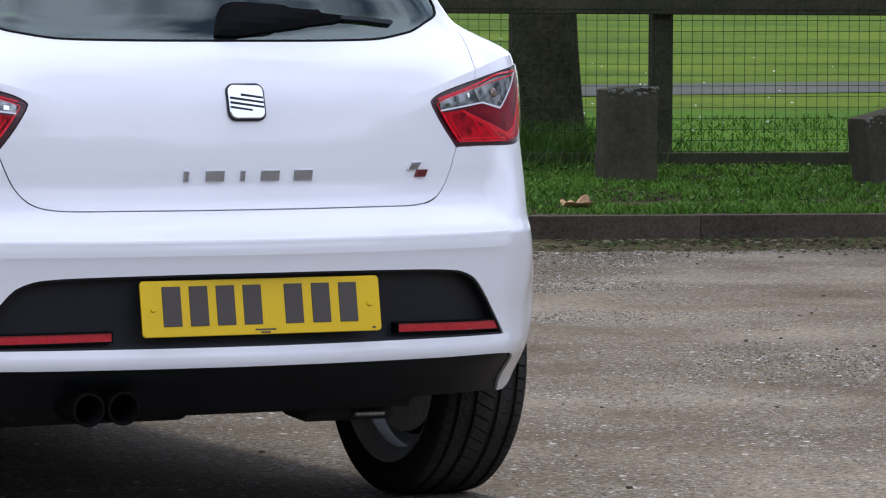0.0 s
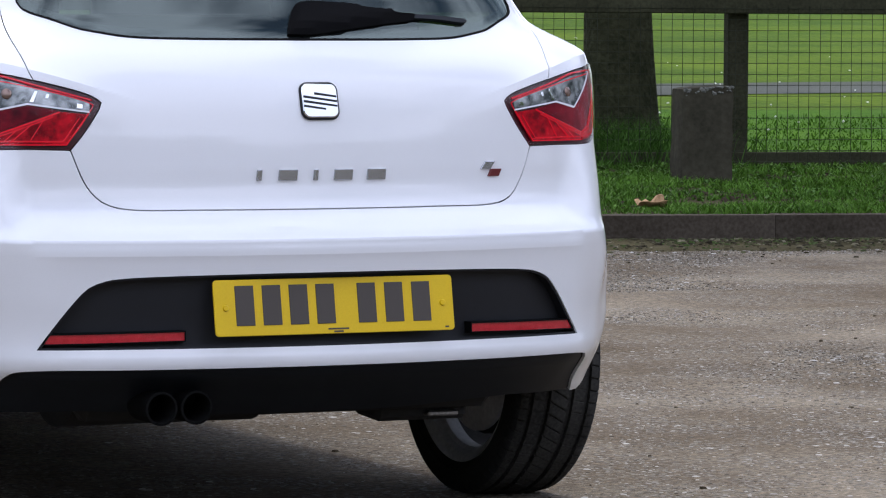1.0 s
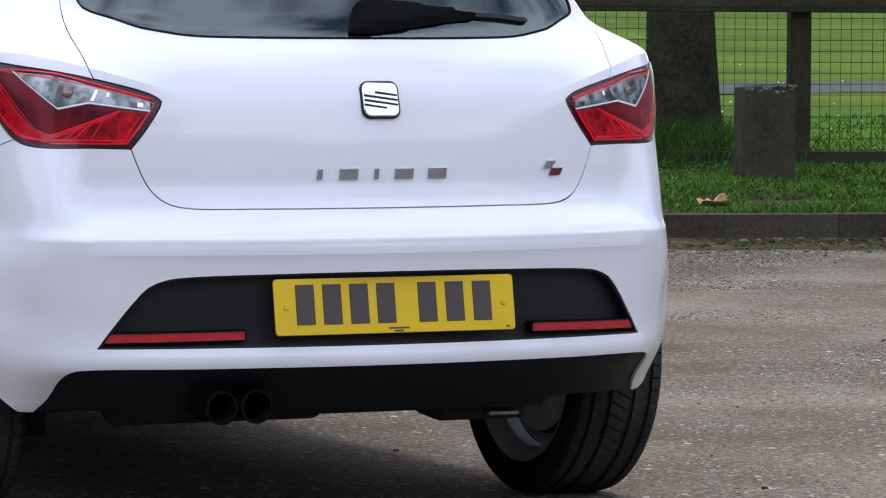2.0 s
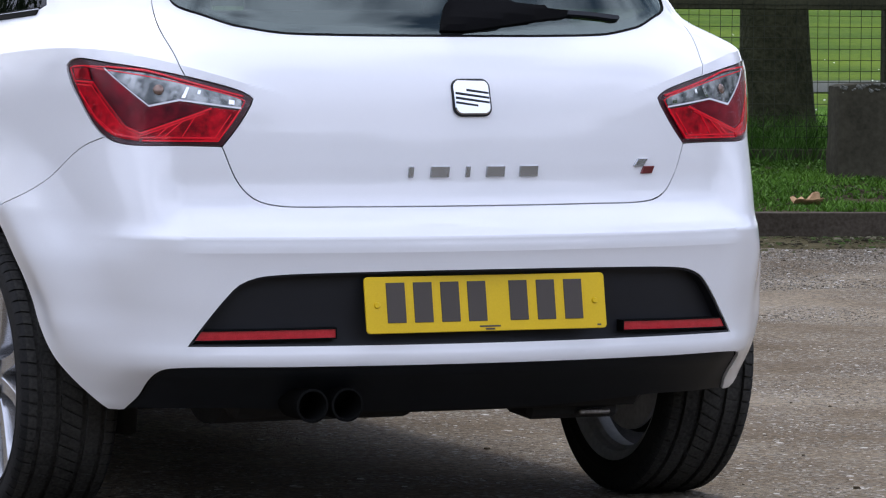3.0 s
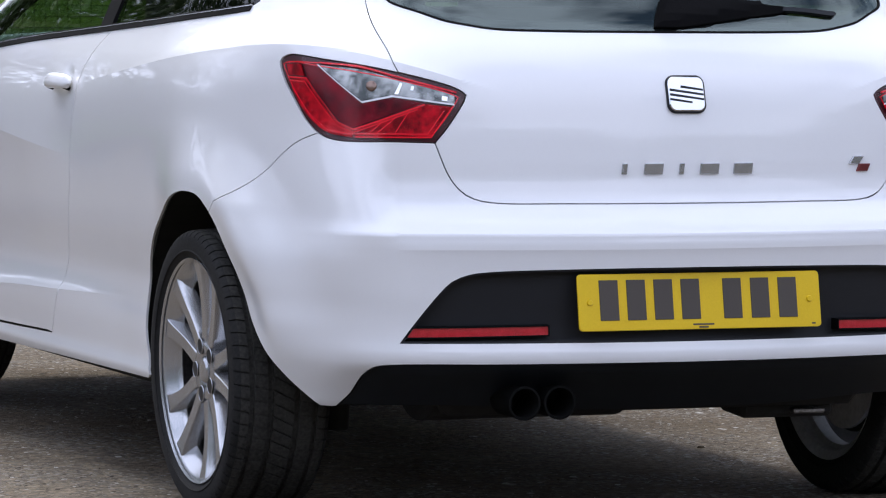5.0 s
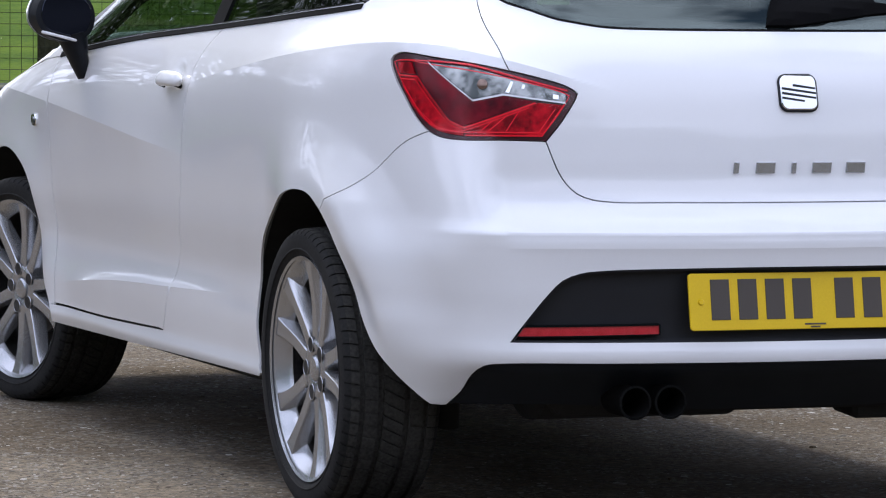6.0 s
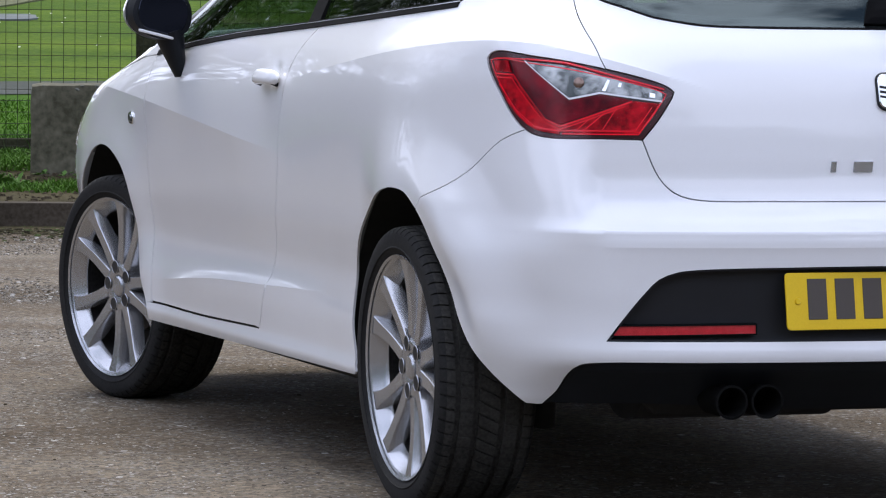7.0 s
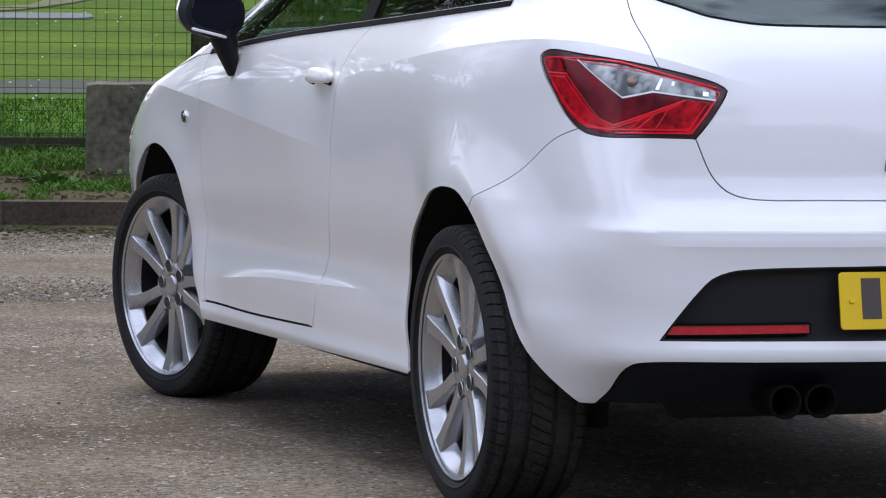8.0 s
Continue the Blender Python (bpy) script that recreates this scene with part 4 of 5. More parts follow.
# underbody, wheel housings, cabin
bm = bmesh.new()
box(bm, (1.46, 1.62, .12), pose(0, 1.235, .285), .02)
box(bm, (.86, 2.3, .14), pose(0, 1.6, .24), .03)
box(bm, (1.22, 1.8, .14), pose(0, 1.28, .255), .02)
box(bm, (.80, .34, .12), pose(0, -.34, .325), .03)
box(bm, (1.24, .80, .07), pose(0, 2.72, .215), .02)
part("floor_pan", bm, UNDER, car, "dark underbody")
bm = bmesh.new()
box(bm, (.94, .30, .12), pose(0, -.36, .302), .03)
part("spare_wheel_well", bm, UNDER, car)
for y in (0, 2.469):
    for s in (1, -1):
        wide = .40 if y == 0 else .40
        half = [(wide, .735), (wide, .40), (.25, .39)]
        v, f = [], []
        for k in range(25):
            t = math.pi * k / 24
            for r, x in half:
                out = .79 - (.34 if y == 0 else .1) * min(0, r * math.cos(t)) ** 2 - (.03 if y else 0) * max(0, r * math.cos(t)) ** 2 if x > .7 else x
                v.append((s * out, y + r * math.cos(t), .31 + r * math.sin(t)))
        for k in range(24):
            for i in range(2):
                f.append((k * 3 + i, k * 3 + i + 1, k * 3 + i + 4, k * 3 + i + 3))
        raw("wheel_housing", v, f, UNDER, car)
bm = bmesh.new()
tube(bm, .045, .045, 1.26, pose(0, .06, .27, 0, 90, 0), 16)
part("rear_axle", bm, UNDER, car, "", True)
for s in (1, -1):
    bm = bmesh.new()
    tube(bm, .028, .022, .36, pose(s * .53, -.10, .36, 8, 0, 0), 14)
    part("shock_absorber", bm, UNDER, car, "", True)
bm = bmesh.new()
box(bm, (.21, .12, .035), pose(.315, -.40, .236, 4), .01)
part("tow_bracket", bm, UNDER, car)
bm = bmesh.new()
box(bm, (.07, .03, .011), pose(.352, -.468, .230, 0), .003)
part("bracket_plate", bm, STEEL, car, "bare metal bracket under the bumper")
# twin tail pipes
for x in (-.357, -.283):
    v, f = lathe([(.026, -.10), (.031, -.09), (.031, 0), (.0335, .004), (.0335, .012), (.029, .013), (.0275, .004), (.0275, -.10)], 28)
    m = Matrix.Translation((x, -.662, .281)) @ Matrix.Rotation(radians(-90), 4, "Z")
    raw("tail_pipe", [m @ Vector(p) for p in v], f, SOOT, car, "sooty steel tail pipe", True)
bm = bmesh.new()
tube(bm, .085, .085, .42, pose(-.25, -.36, .29, 0, 90, 0) @ Matrix.Diagonal((.8, 1.3, 1, 1)), 24)
part("silencer", bm, UNDER, car, "", True)
# cabin: shelf, seats, steering wheel
bm = bmesh.new()
box(bm, (1.16, .42, .05), pose(0, -.16, .93), .01)
part("parcel_shelf", bm, CABIN, car)
bm = bmesh.new()
box(bm, (1.3, 2.4, .5), pose(0, .9, .55), .1)
part("cabin_floor", bm, CABIN, car)
bm = bmesh.new()
box(bm, (1.22, .14, .5), pose(0, .22, .80, 14), .05, 2)
rear_seat = part("rear_seat", bm, CABIN, car, "dark rear bench", True)
for x in (-.38, .38):
    bm = bmesh.new()
    box(bm, (.26, .09, .14), pose(x, .16, 1.08, 10), .04, 3)
    part("headrest", bm, CABIN, rear_seat, "", True)
    bm = bmesh.new()
    box(bm, (.48, .14, .58), pose(x, .98, .86, 14), .06, 3)
    seat = part("front_seat", bm, CABIN, car, "dark front seat", True)
    bm = bmesh.new()
    box(bm, (.26, .09, .17), pose(x, .90, 1.22, 10), .04, 3)
    part("headrest", bm, CABIN, seat, "", True)
bm = bmesh.new()
box(bm, (1.36, .55, .26), pose(0, 1.82, .80), .08, 2)
part("dashboard", bm, CABIN, car, "", True)

# wheels
def tread(low=1.0, n_blocks=68):
    """Tyre with a rounded shoulder, four grooves round it and slits across its ribs."""
    prof = []                                     # (radius, along, kind) kind 1: rib that has slits
    half = [(.227, -.088, 0), (.235, -.1, 0), (.247, -.106, 0), (.2475, -.1085, 0), (.2495, -.109, 0), (.252, -.1075, 0), (.268, -.1085, 0), (.283, -.107, 0), (.2925, -.1025, 1), (.2985, -.095, 1), (.3005, -.086, 1), (.3012, -.0765, 1),
            (.2925, -.0755, 0), (.2925, -.0655, 0), (.302, -.0645, 1), (.3022, -.036, 1), (.293, -.0352, 0), (.293, -.0233, 0), (.3025, -.0225, 1), (.3026, 0, 1)]
    half = [(.2325 + (r - .2325) * low, x, k) for r, x, k in half]
    prof = half + [(r, -x, k) for r, x, k in reversed(half[:-1])]
    steps, verts, faces = [], [], []
    for b in range(n_blocks):
        for o, cut_in in ((0, 0), (.84, 0), (.86, 1), (.985, 1)):
            steps.append(((b + o) / n_blocks * 2 * math.pi, cut_in))
    k = len(prof)
    for t, cut_in in steps:
        for r, x, kind in prof:
            skew = x * 1.7 if abs(x) < .0226 else math.copysign(.0226, x) * 1.7 + (x - math.copysign(.0226, x)) * .6
            if kind and abs(x) < .0226:
                d = .006 if cut_in else 0
            else:
                d = .005 if cut_in and kind and abs(x) > .075 else .0018 if cut_in and kind else 0
            verts.append((x * .955, (r - d) * math.cos(t + skew), (r - d) * math.sin(t + skew)))
    n = len(steps)
    for j in range(n):
        for i in range(k - 1):
            faces.append((j * k + i, j * k + i + 1, (j + 1) % n * k + i + 1, (j + 1) % n * k + i))
    return verts, faces


def wheel(low=1.0):
    """Wheel about its hub; -x is its outer face; low flattens the tyre."""
    w = tagged(new("wheel"), "silver ten-spoke alloy wheel with low black tyre")
    v, f = tread(low)
    tyre = raw("tyre", v, f, [RUBBER, TREAD], w, "black tyre with dusty grooved tread", True)
    for p in tyre.data.polygons:            # the tread has picked up dust, the walls are clean
        if abs(p.center.x) < .094 and math.hypot(p.center.y, p.center.z) > .262:
            p.material_index = 1
    v, f = lathe([(.226, -.094), (.2312, -.0975), (.2322, -.094), (.2275, -.0915), (.2235, -.0895), (.2205, -.0865), (.2155, -.080), (.205, -.069), (.1985, -.061), (.1975, -.057)], 80)
    rim = raw("rim", v, f, ALLOY, w, "silver alloy rim", True)
    # the barrel's near-black colour holds the shade in the gaps between spokes
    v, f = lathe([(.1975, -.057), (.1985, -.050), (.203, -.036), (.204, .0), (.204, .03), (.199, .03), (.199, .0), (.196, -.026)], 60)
    raw("rim_barrel", v, f, DIRTY_SHADE_ALLOY, rim, "dirty inner barrel, darkened for the shade behind the spokes", True)
    v, f = lathe([(.204, .03), (.205, .06), (.213, .082), (.229, .09), (.2325, .094), (.229, .086), (.217, .076), (.200, .06), (.199, .03)], 60)
    raw("inner_rim", v, f, DUSTY, rim, "dull grey inner rim", True)
    for pair in range(5):
        for sgn in (-1, 1):
            axis = math.pi * 2 * pair / 5 + radians(104)
            rows = 12
            v, f = [], []
            for i in range(rows):
                u = i / (rows - 1)
                r = .040 + u * .1835
                t = axis + sgn * radians(18.5 + 2.5 * u + 2.0 * math.sin(u * math.pi))
                wd = .0165 - .007 * u + .0045 * u * u + .009 * u ** 7
                x = -.073 - .0155 * u + .005 * math.sin(u * math.pi)
                deep = .046 - .018 * u
                wide = 1.06 + .12 * u
                c, s_ = math.cos(t), math.sin(t)
                for e, dx in ((-1, .0025), (-.86, 0), (-.1, .0004), (.1, .0004), (.86, 0), (1, .0025), (wide, deep), (-wide, deep)):
                    v.append((x + dx, r * c - e * wd * s_, r * s_ + e * wd * c))
            for i in range(rows - 1):
                for j in range(8):
                    f.append((i * 8 + j, i * 8 + (j + 1) % 8, (i + 1) * 8 + (j + 1) % 8, (i + 1) * 8 + j))
            f += [tuple(range(8)), tuple(range((rows - 1) * 8, rows * 8))]
            raw("spoke", v, f, ALLOY, rim, "", True)
    v, f = lathe([(.0001, -.066), (.027, -.066), (.030, -.072), (.046, -.0755), (.056, -.0755), (.0625, -.071), (.065, -.058), (.064, -.02), (.06, .0)], 40)
    hub = raw("hub", v, f, ALLOY, rim, "", True)
    v, f = lathe([(0.0001, -.0785), (.022, -.0775), (.0265, -.0735), (.027, -.061)], 28)
    raw("centre_cap", v, f, ALLOY, rim, "", True)
    for b in range(5):
        t = math.pi * 2 * b / 5 + radians(104)
        m = Matrix.Translation((-.0757, .051 * math.cos(t), .051 * math.sin(t)))
        # a flat dark disc: the recess's shade is in its colour
        v, f = lathe([(.0165, -.001), (.0162, -.0012), (.0155, -.0008), (.0001, -.0008)], 18)
        raw("bolt_hole", [m @ Vector(p) for p in v], f, DIRTY_SHADE_ALLOY, rim)
        v, f = lathe([(.0154, -.0008), (.0158, -.0014), (.0163, -.0014), (.0172, -.0002)], 24)
        raw("bolt_collar", [m @ Vector(p) for p in v], f, ALLOY, rim, "", True)
    # added near-black disc that makes the gaps between spokes look shaded
    v, f = lathe([(.05, .012), (.168, .014), (.172, .02), (.172, .03), (.05, .032)], 40)
    raw("gap_backing", v, f, UNDER, w, "dark disc added behind the spokes to blacken their gaps", True)
    v, f = lathe([(.06, -.012), (.116, -.012), (.116, .004), (.06, .004), (.06, .06), (.001, .06)], 48)
    raw("brake_disc", v, f, STEEL, w, "", True)
    v, f = lathe([(.020, .052), (.060, .050), (.085, .058), (.150, .060), (.165, .054), (.165, .046)], 40)
    raw("dust_shield", v, f, DUSTY, w, "dull grey dust shield inside the wheel", True)
    bm = bmesh.new()
    box(bm, (.06, .06, .10), pose(.0, .085, .04, 25), .015, 2)
    part("brake_caliper", bm, UNDER, w, "", True)
    return w


def stand(x, y, turn, steer):
    """Where a wheel stands: its hub, turned and steered."""
    return Matrix.Translation((x, y, .3015)) @ Matrix.Rotation(radians(steer), 4, "Z") @ Matrix.Rotation(radians(-1.2), 4, "Y") @ Matrix.Rotation(radians(turn), 4, "X")


# the left wheels stand on slightly higher ground, their tyres pressed flatter
left = wheel(.82)
left.parent = car
left.matrix_basis = stand(-.715, 2.469, 46, 14.5)
copy_thing(left, stand(-.715, 0, 38, 0))
right = wheel()
right.parent = car
right.matrix_basis = stand(.726, 0, 10, 180)
copy_thing(right, stand(.726, 2.469, 50, 194.5))


# ---- the place: gravel yard, kerb, verge, fence, field
KERB_AT, KERB_TURN = Vector((3.5, 9.44, 0)), radians(-15.4)
KM = Matrix.Translation(KERB_AT) @ Matrix.Rotation(KERB_TURN, 4, "Z")


def rise(w):
    """The height of the verge and field, w metres past the kerb's face."""
    return .125 + .028 * min(max(w, 0), 3.6) + .025 * min(max(w - 3.6, 0), 90)


def at(u, w, z=None):
    return KM @ Vector((u, w, rise(w) if z is None else z))


def structure(ob, label):
    return tagged(ob, label, "", "", "structure")


def yard_rise(p):
    """A low swell in the yard under the car's left wheels."""
    return .0125 * math.exp(-((p.y - 1.25) / 2.3) ** 4 - ((p.x + .9) / 1.15) ** 4)


# the yard, one sheet to the kerb and far behind the camera
yard_u = [-900, -200, -60, -20, -12, *[x * .4 for x in range(-25, 26)], 12, 20, 60, 200, 900]
yard_w = [-900, -200, -60, -30, *[-24 + x * .4 for x in range(0, 61)], .06]
v, f = [], []
for w in yard_w:
    for u in yard_u:
        p = KM @ Vector((u, w, 0))
        near = math.exp(-((p.x / 5) ** 2 + ((p.y - .5) / 5) ** 2))
        p.z = yard_rise(p) + (noise.noise(p * .7) * .012 + noise.noise(p * 2.3) * .006) * (1 - min(1, 1.2 * near)) if abs(u) < 15 and w > -24 else 0
        v.append(p)
k = len(yard_u)
for j in range(len(yard_w) - 1):
    for i in range(k - 1):
        f.append((j * k + i, j * k + i + 1, (j + 1) * k + i + 1, (j + 1) * k + i))
structure(raw("ground", v, f, GROUND, None, "", True), "brown-grey compacted gravel and dirt yard")

# verge and field behind the kerb
field_w = [.06, .062, .5, 1, 1.5, 2, 2.5, 3, 3.6, 4.2, 5, 6, 8, 10, 14, 20, 30, 45, 70, 94, 200, 900]
v, f = [], []
for w in field_w:
    for u in yard_u:
        p = at(u, w)
        p.z += noise.noise(p * .5) * .03 * min(1, max(0, w - .3)) * max(0, 1 - w / 8) - .012
        if w == .06:
            p.z = -.05
        v.append(p)
for j in range(len(field_w) - 1):
    for i in range(k - 1):
        f.append((j * k + i, j * k + i + 1, (j + 1) * k + i + 1, (j + 1) * k + i))
verge = structure(raw("verge", v[:9 * k], [q for q in f if max(q) < 9 * k], SOIL, None, "", True), "dark soil of the grass verge behind the kerb")
structure(raw("lawn", v[8 * k:14 * k], [tuple(i - 8 * k for i in q) for q in f if min(q) >= 8 * k and max(q) < 14 * k], LAWN, None, "", True), "lush green grass between fence and footpath")
structure(raw("field", v[13 * k:], [tuple(i - 13 * k for i in q) for q in f if min(q) >= 13 * k], FIELD, None, "", True), "pale mown grass field rising gently")

# footpath across the field
v, f = [], []
for i, u in enumerate([-20, -15, -8, -4, 0, 4, 8, 15, 30, 60, 120]):
    mid = 10.62 + .27 * (u + 3.7)
    for w in (mid - .95, mid + .95):
        p = at(u, w)
        p.z -= .006
        v.append(p)
    if i:
        f.append((2 * i - 2, 2 * i, 2 * i + 1, 2 * i - 1))
structure(raw("footpath", v, f, TARMAC, None), "grey tarmac footpath across the field")

# paved hardstanding and a worn track far out in the field
def patch(name, outline, mat, label, deep=.012):
    loop = curve_through(outline, .4, True)
    pts = [(u, w) for u, w in loop]
    lo = [at(u, w) - Vector((0, 0, .05)) for u, w in pts]
    hi = [at(u, w) + Vector((0, 0, deep - .012)) for u, w in pts]
    n = len(pts)
    return structure(raw(name, lo + hi, [(i, (i + 1) % n, n + (i + 1) % n, n + i) for i in range(n)] + [tuple(range(n, 2 * n))], mat), label)


patch("hardstanding", [(-9.5, 25.0), (-4.8, 25.35), (-3.95, 25.6), (-3.92, 26.5), (-4.05, 27.3), (-5, 27.2), (-9.8, 26.6)], PAVING, "pale grey paved patch in the field", .018)
patch("track", [(-10, 27.6), (-4.98, 28.0), (-4.72, 28.75), (-4.5, 30.1), (-4.25, 32.2), (-4.05, 36), (-4.7, 36), (-4.75, 31.3), (-5.1, 29.6), (-10.2, 29.0)], TRACK, "worn earth track across the field", .02)

# fence: rail, posts, bottom board, wire mesh
fence = tagged(new("fence"), "weathered timber post-and-rail fence with welded wire mesh", "fence")
fence.matrix_basis = KM
FENCE_W = 3.6


def board(name, u0, u1, z0, z1, thick, w, mat, parent, bevel=.006):
    bm = bmesh.new()
    box(bm, (u1 - u0, thick, z1 - z0), Matrix.Translation(((u0 + u1) / 2, w, (z0 + z1) / 2)), bevel)
    return part(name, bm, mat, parent)


for k in range(-4, 6):
    u = 3.99 + (k - 1) * 3.19
    board("fence_post", u - .050, u + .066, .05, 1.12, .11, FENCE_W + .10, TIMBER, fence, .01)
    board("fence_rail", u - 1.59, u + 1.59, 1.052 + .002 * k, 1.165 + .002 * k, .06, FENCE_W, TIMBER, fence)
    board("gravel_board", u - 1.592, u + 1.592, .16, .300 - .006 * (k % 3), .04, FENCE_W + .02, TIMBER, fence)
v, f = [], []


def wire(p, q, r=.0016):
    n = len(v)
    d = (q - p).normalized()
    s = d.cross(Vector((0, 1, 0))).normalized() * r
    o = Vector((0, 1, 0)) * r
    for c in (p, q):
        v.extend((c + s, c + o, c - s, c - o))
    f.extend((n + i, n + (i + 1) % 4, n + 4 + (i + 1) % 4, n + 4 + i) for i in range(4))


for k in range(-136, 170):
    u = k * .060
    wire(Vector((u + random.uniform(-.003, .003), FENCE_W - .035, .22)), Vector((u + random.uniform(-.003, .003), FENCE_W - .035, 1.10)))
for k in range(0, 15):
    z = .245 + k * .060
    for u in range(-8, 10):
        wire(Vector((u, FENCE_W - .037, z + .004 * math.sin(u * 1.3))), Vector((u + 1, FENCE_W - .037, z + .004 * math.sin(u * 1.3 + 1.3))))
tagged(raw("wire_mesh", v, f, WIRE, fence, "fine welded wire mesh"), "", "", "", "stuff")


# bollard stones on the verge
def stone(name, u, w, size, top_slope=0.0, lean=0.0, turn=0.0, label="", mat=BOLLARD, lichen=30):
    """A rough upright block of stone sunk into the verge."""
    bm = bmesh.new()
    bmesh.ops.create_cube(bm, size=1)
    bmesh.ops.subdivide_edges(bm, edges=bm.edges[:], cuts=7, use_grid_fill=True)
    for q in bm.verts:
        c = q.co
        edge = sum(abs(abs(t) - .5) < .01 for t in c)
        c.z += top_slope * c.x if c.z > 0 else 0
        q.co = Vector((c.x * size[0] * (1 - .03 * (c.z + .5)), c.y * size[1], (c.z + .5) * size[2]))
        q.co *= 1 - .012 * max(0, edge - 1)
        q.co += Vector((noise.noise(q.co * 9 + Vector((u, 0, 0))), noise.noise(q.co * 9 + Vector((0, u, 5))), noise.noise(q.co * 7 + Vector((3, u, 0))))) * .008
    ob = part(name, bm, mat, None, "", True)
    ob.matrix_basis = KM @ Matrix.Translation((u, w, rise(w) - .06)) @ Matrix.Rotation(turn, 4, "Z") @ Matrix.Rotation(lean, 4, "Y")
    tagged(ob, label, "bollard", "stone bollards on the verge")
    rng = random.Random(int(u * 100))
    v, f = [], []
    for _ in range(lichen):
        x = rng.uniform(-.47, .47)
        c = Vector((x * size[0] * .97, -size[1] / 2 - .003, size[2] * (1 + top_slope * x - .012 - .10 * rng.random() ** 3)))
        r = rng.uniform(.005, .016)
        k0 = len(v)
        for i in range(7):
            q = r * rng.uniform(.6, 1.2)
            v.append(c + Vector((q * math.cos(i * .9), 0, q * math.sin(i * .9) * .7)))
        v.append(c - Vector((0, .006, 0)))
        f += [(k0 + i, k0 + (i + 1) % 7, k0 + 7) for i in range(7)]
    if lichen:
        tagged(raw("lichen", v, f, LICHEN, ob, "pale lichen flecks"), "", "", "", "stuff")
    return ob


stone("bollard", 3.472, 2.42, (.280, .20, .545), .03, .01, .05, "rough grey-brown stone bollard with pale lichen on top")
stone("bollard", 4.825, 2.12, (.34, .24, .44), .10, -.10, .1, "leaning grey-brown stone bollard with a sloping top")
stone("bollard", -2.72, 2.10, (.415, .26, .485), 0, 0, .02, "squat stained concrete bollard in the grass", CONCRETE, 7)


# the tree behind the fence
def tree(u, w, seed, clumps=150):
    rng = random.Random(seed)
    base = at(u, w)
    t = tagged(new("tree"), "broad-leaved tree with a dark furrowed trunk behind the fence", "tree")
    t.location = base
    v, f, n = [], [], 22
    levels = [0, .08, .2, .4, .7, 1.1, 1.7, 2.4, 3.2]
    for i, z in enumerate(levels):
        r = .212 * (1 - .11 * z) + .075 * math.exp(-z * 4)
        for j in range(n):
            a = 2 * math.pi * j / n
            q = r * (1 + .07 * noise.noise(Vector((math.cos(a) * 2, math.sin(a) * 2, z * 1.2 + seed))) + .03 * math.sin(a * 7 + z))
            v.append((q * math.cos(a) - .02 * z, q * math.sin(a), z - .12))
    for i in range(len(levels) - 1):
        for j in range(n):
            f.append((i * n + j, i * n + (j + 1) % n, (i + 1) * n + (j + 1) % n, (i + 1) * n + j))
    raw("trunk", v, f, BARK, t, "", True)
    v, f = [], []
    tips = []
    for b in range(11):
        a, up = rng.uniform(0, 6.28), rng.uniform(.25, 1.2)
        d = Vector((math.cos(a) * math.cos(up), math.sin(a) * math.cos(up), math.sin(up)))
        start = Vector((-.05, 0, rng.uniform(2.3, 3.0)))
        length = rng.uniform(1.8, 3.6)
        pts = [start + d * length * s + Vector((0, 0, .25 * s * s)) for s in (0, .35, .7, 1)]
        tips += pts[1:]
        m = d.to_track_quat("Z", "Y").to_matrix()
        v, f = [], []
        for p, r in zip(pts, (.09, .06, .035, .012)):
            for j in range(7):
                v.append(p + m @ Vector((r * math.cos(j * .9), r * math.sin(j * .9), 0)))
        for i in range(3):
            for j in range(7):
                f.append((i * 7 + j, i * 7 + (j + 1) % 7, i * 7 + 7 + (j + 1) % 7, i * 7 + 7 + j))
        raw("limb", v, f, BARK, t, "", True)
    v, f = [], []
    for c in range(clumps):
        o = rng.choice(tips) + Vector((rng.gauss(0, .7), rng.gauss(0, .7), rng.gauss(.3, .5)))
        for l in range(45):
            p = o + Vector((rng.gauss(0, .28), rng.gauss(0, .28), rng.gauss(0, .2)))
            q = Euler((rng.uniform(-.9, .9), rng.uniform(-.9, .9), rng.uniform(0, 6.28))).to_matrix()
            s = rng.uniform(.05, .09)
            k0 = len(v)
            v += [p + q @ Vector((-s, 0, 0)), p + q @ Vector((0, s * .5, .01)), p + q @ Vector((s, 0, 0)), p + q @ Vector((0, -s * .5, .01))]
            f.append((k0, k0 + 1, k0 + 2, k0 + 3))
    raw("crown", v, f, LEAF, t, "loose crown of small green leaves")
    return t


tree(3.50, 4.35, 3)


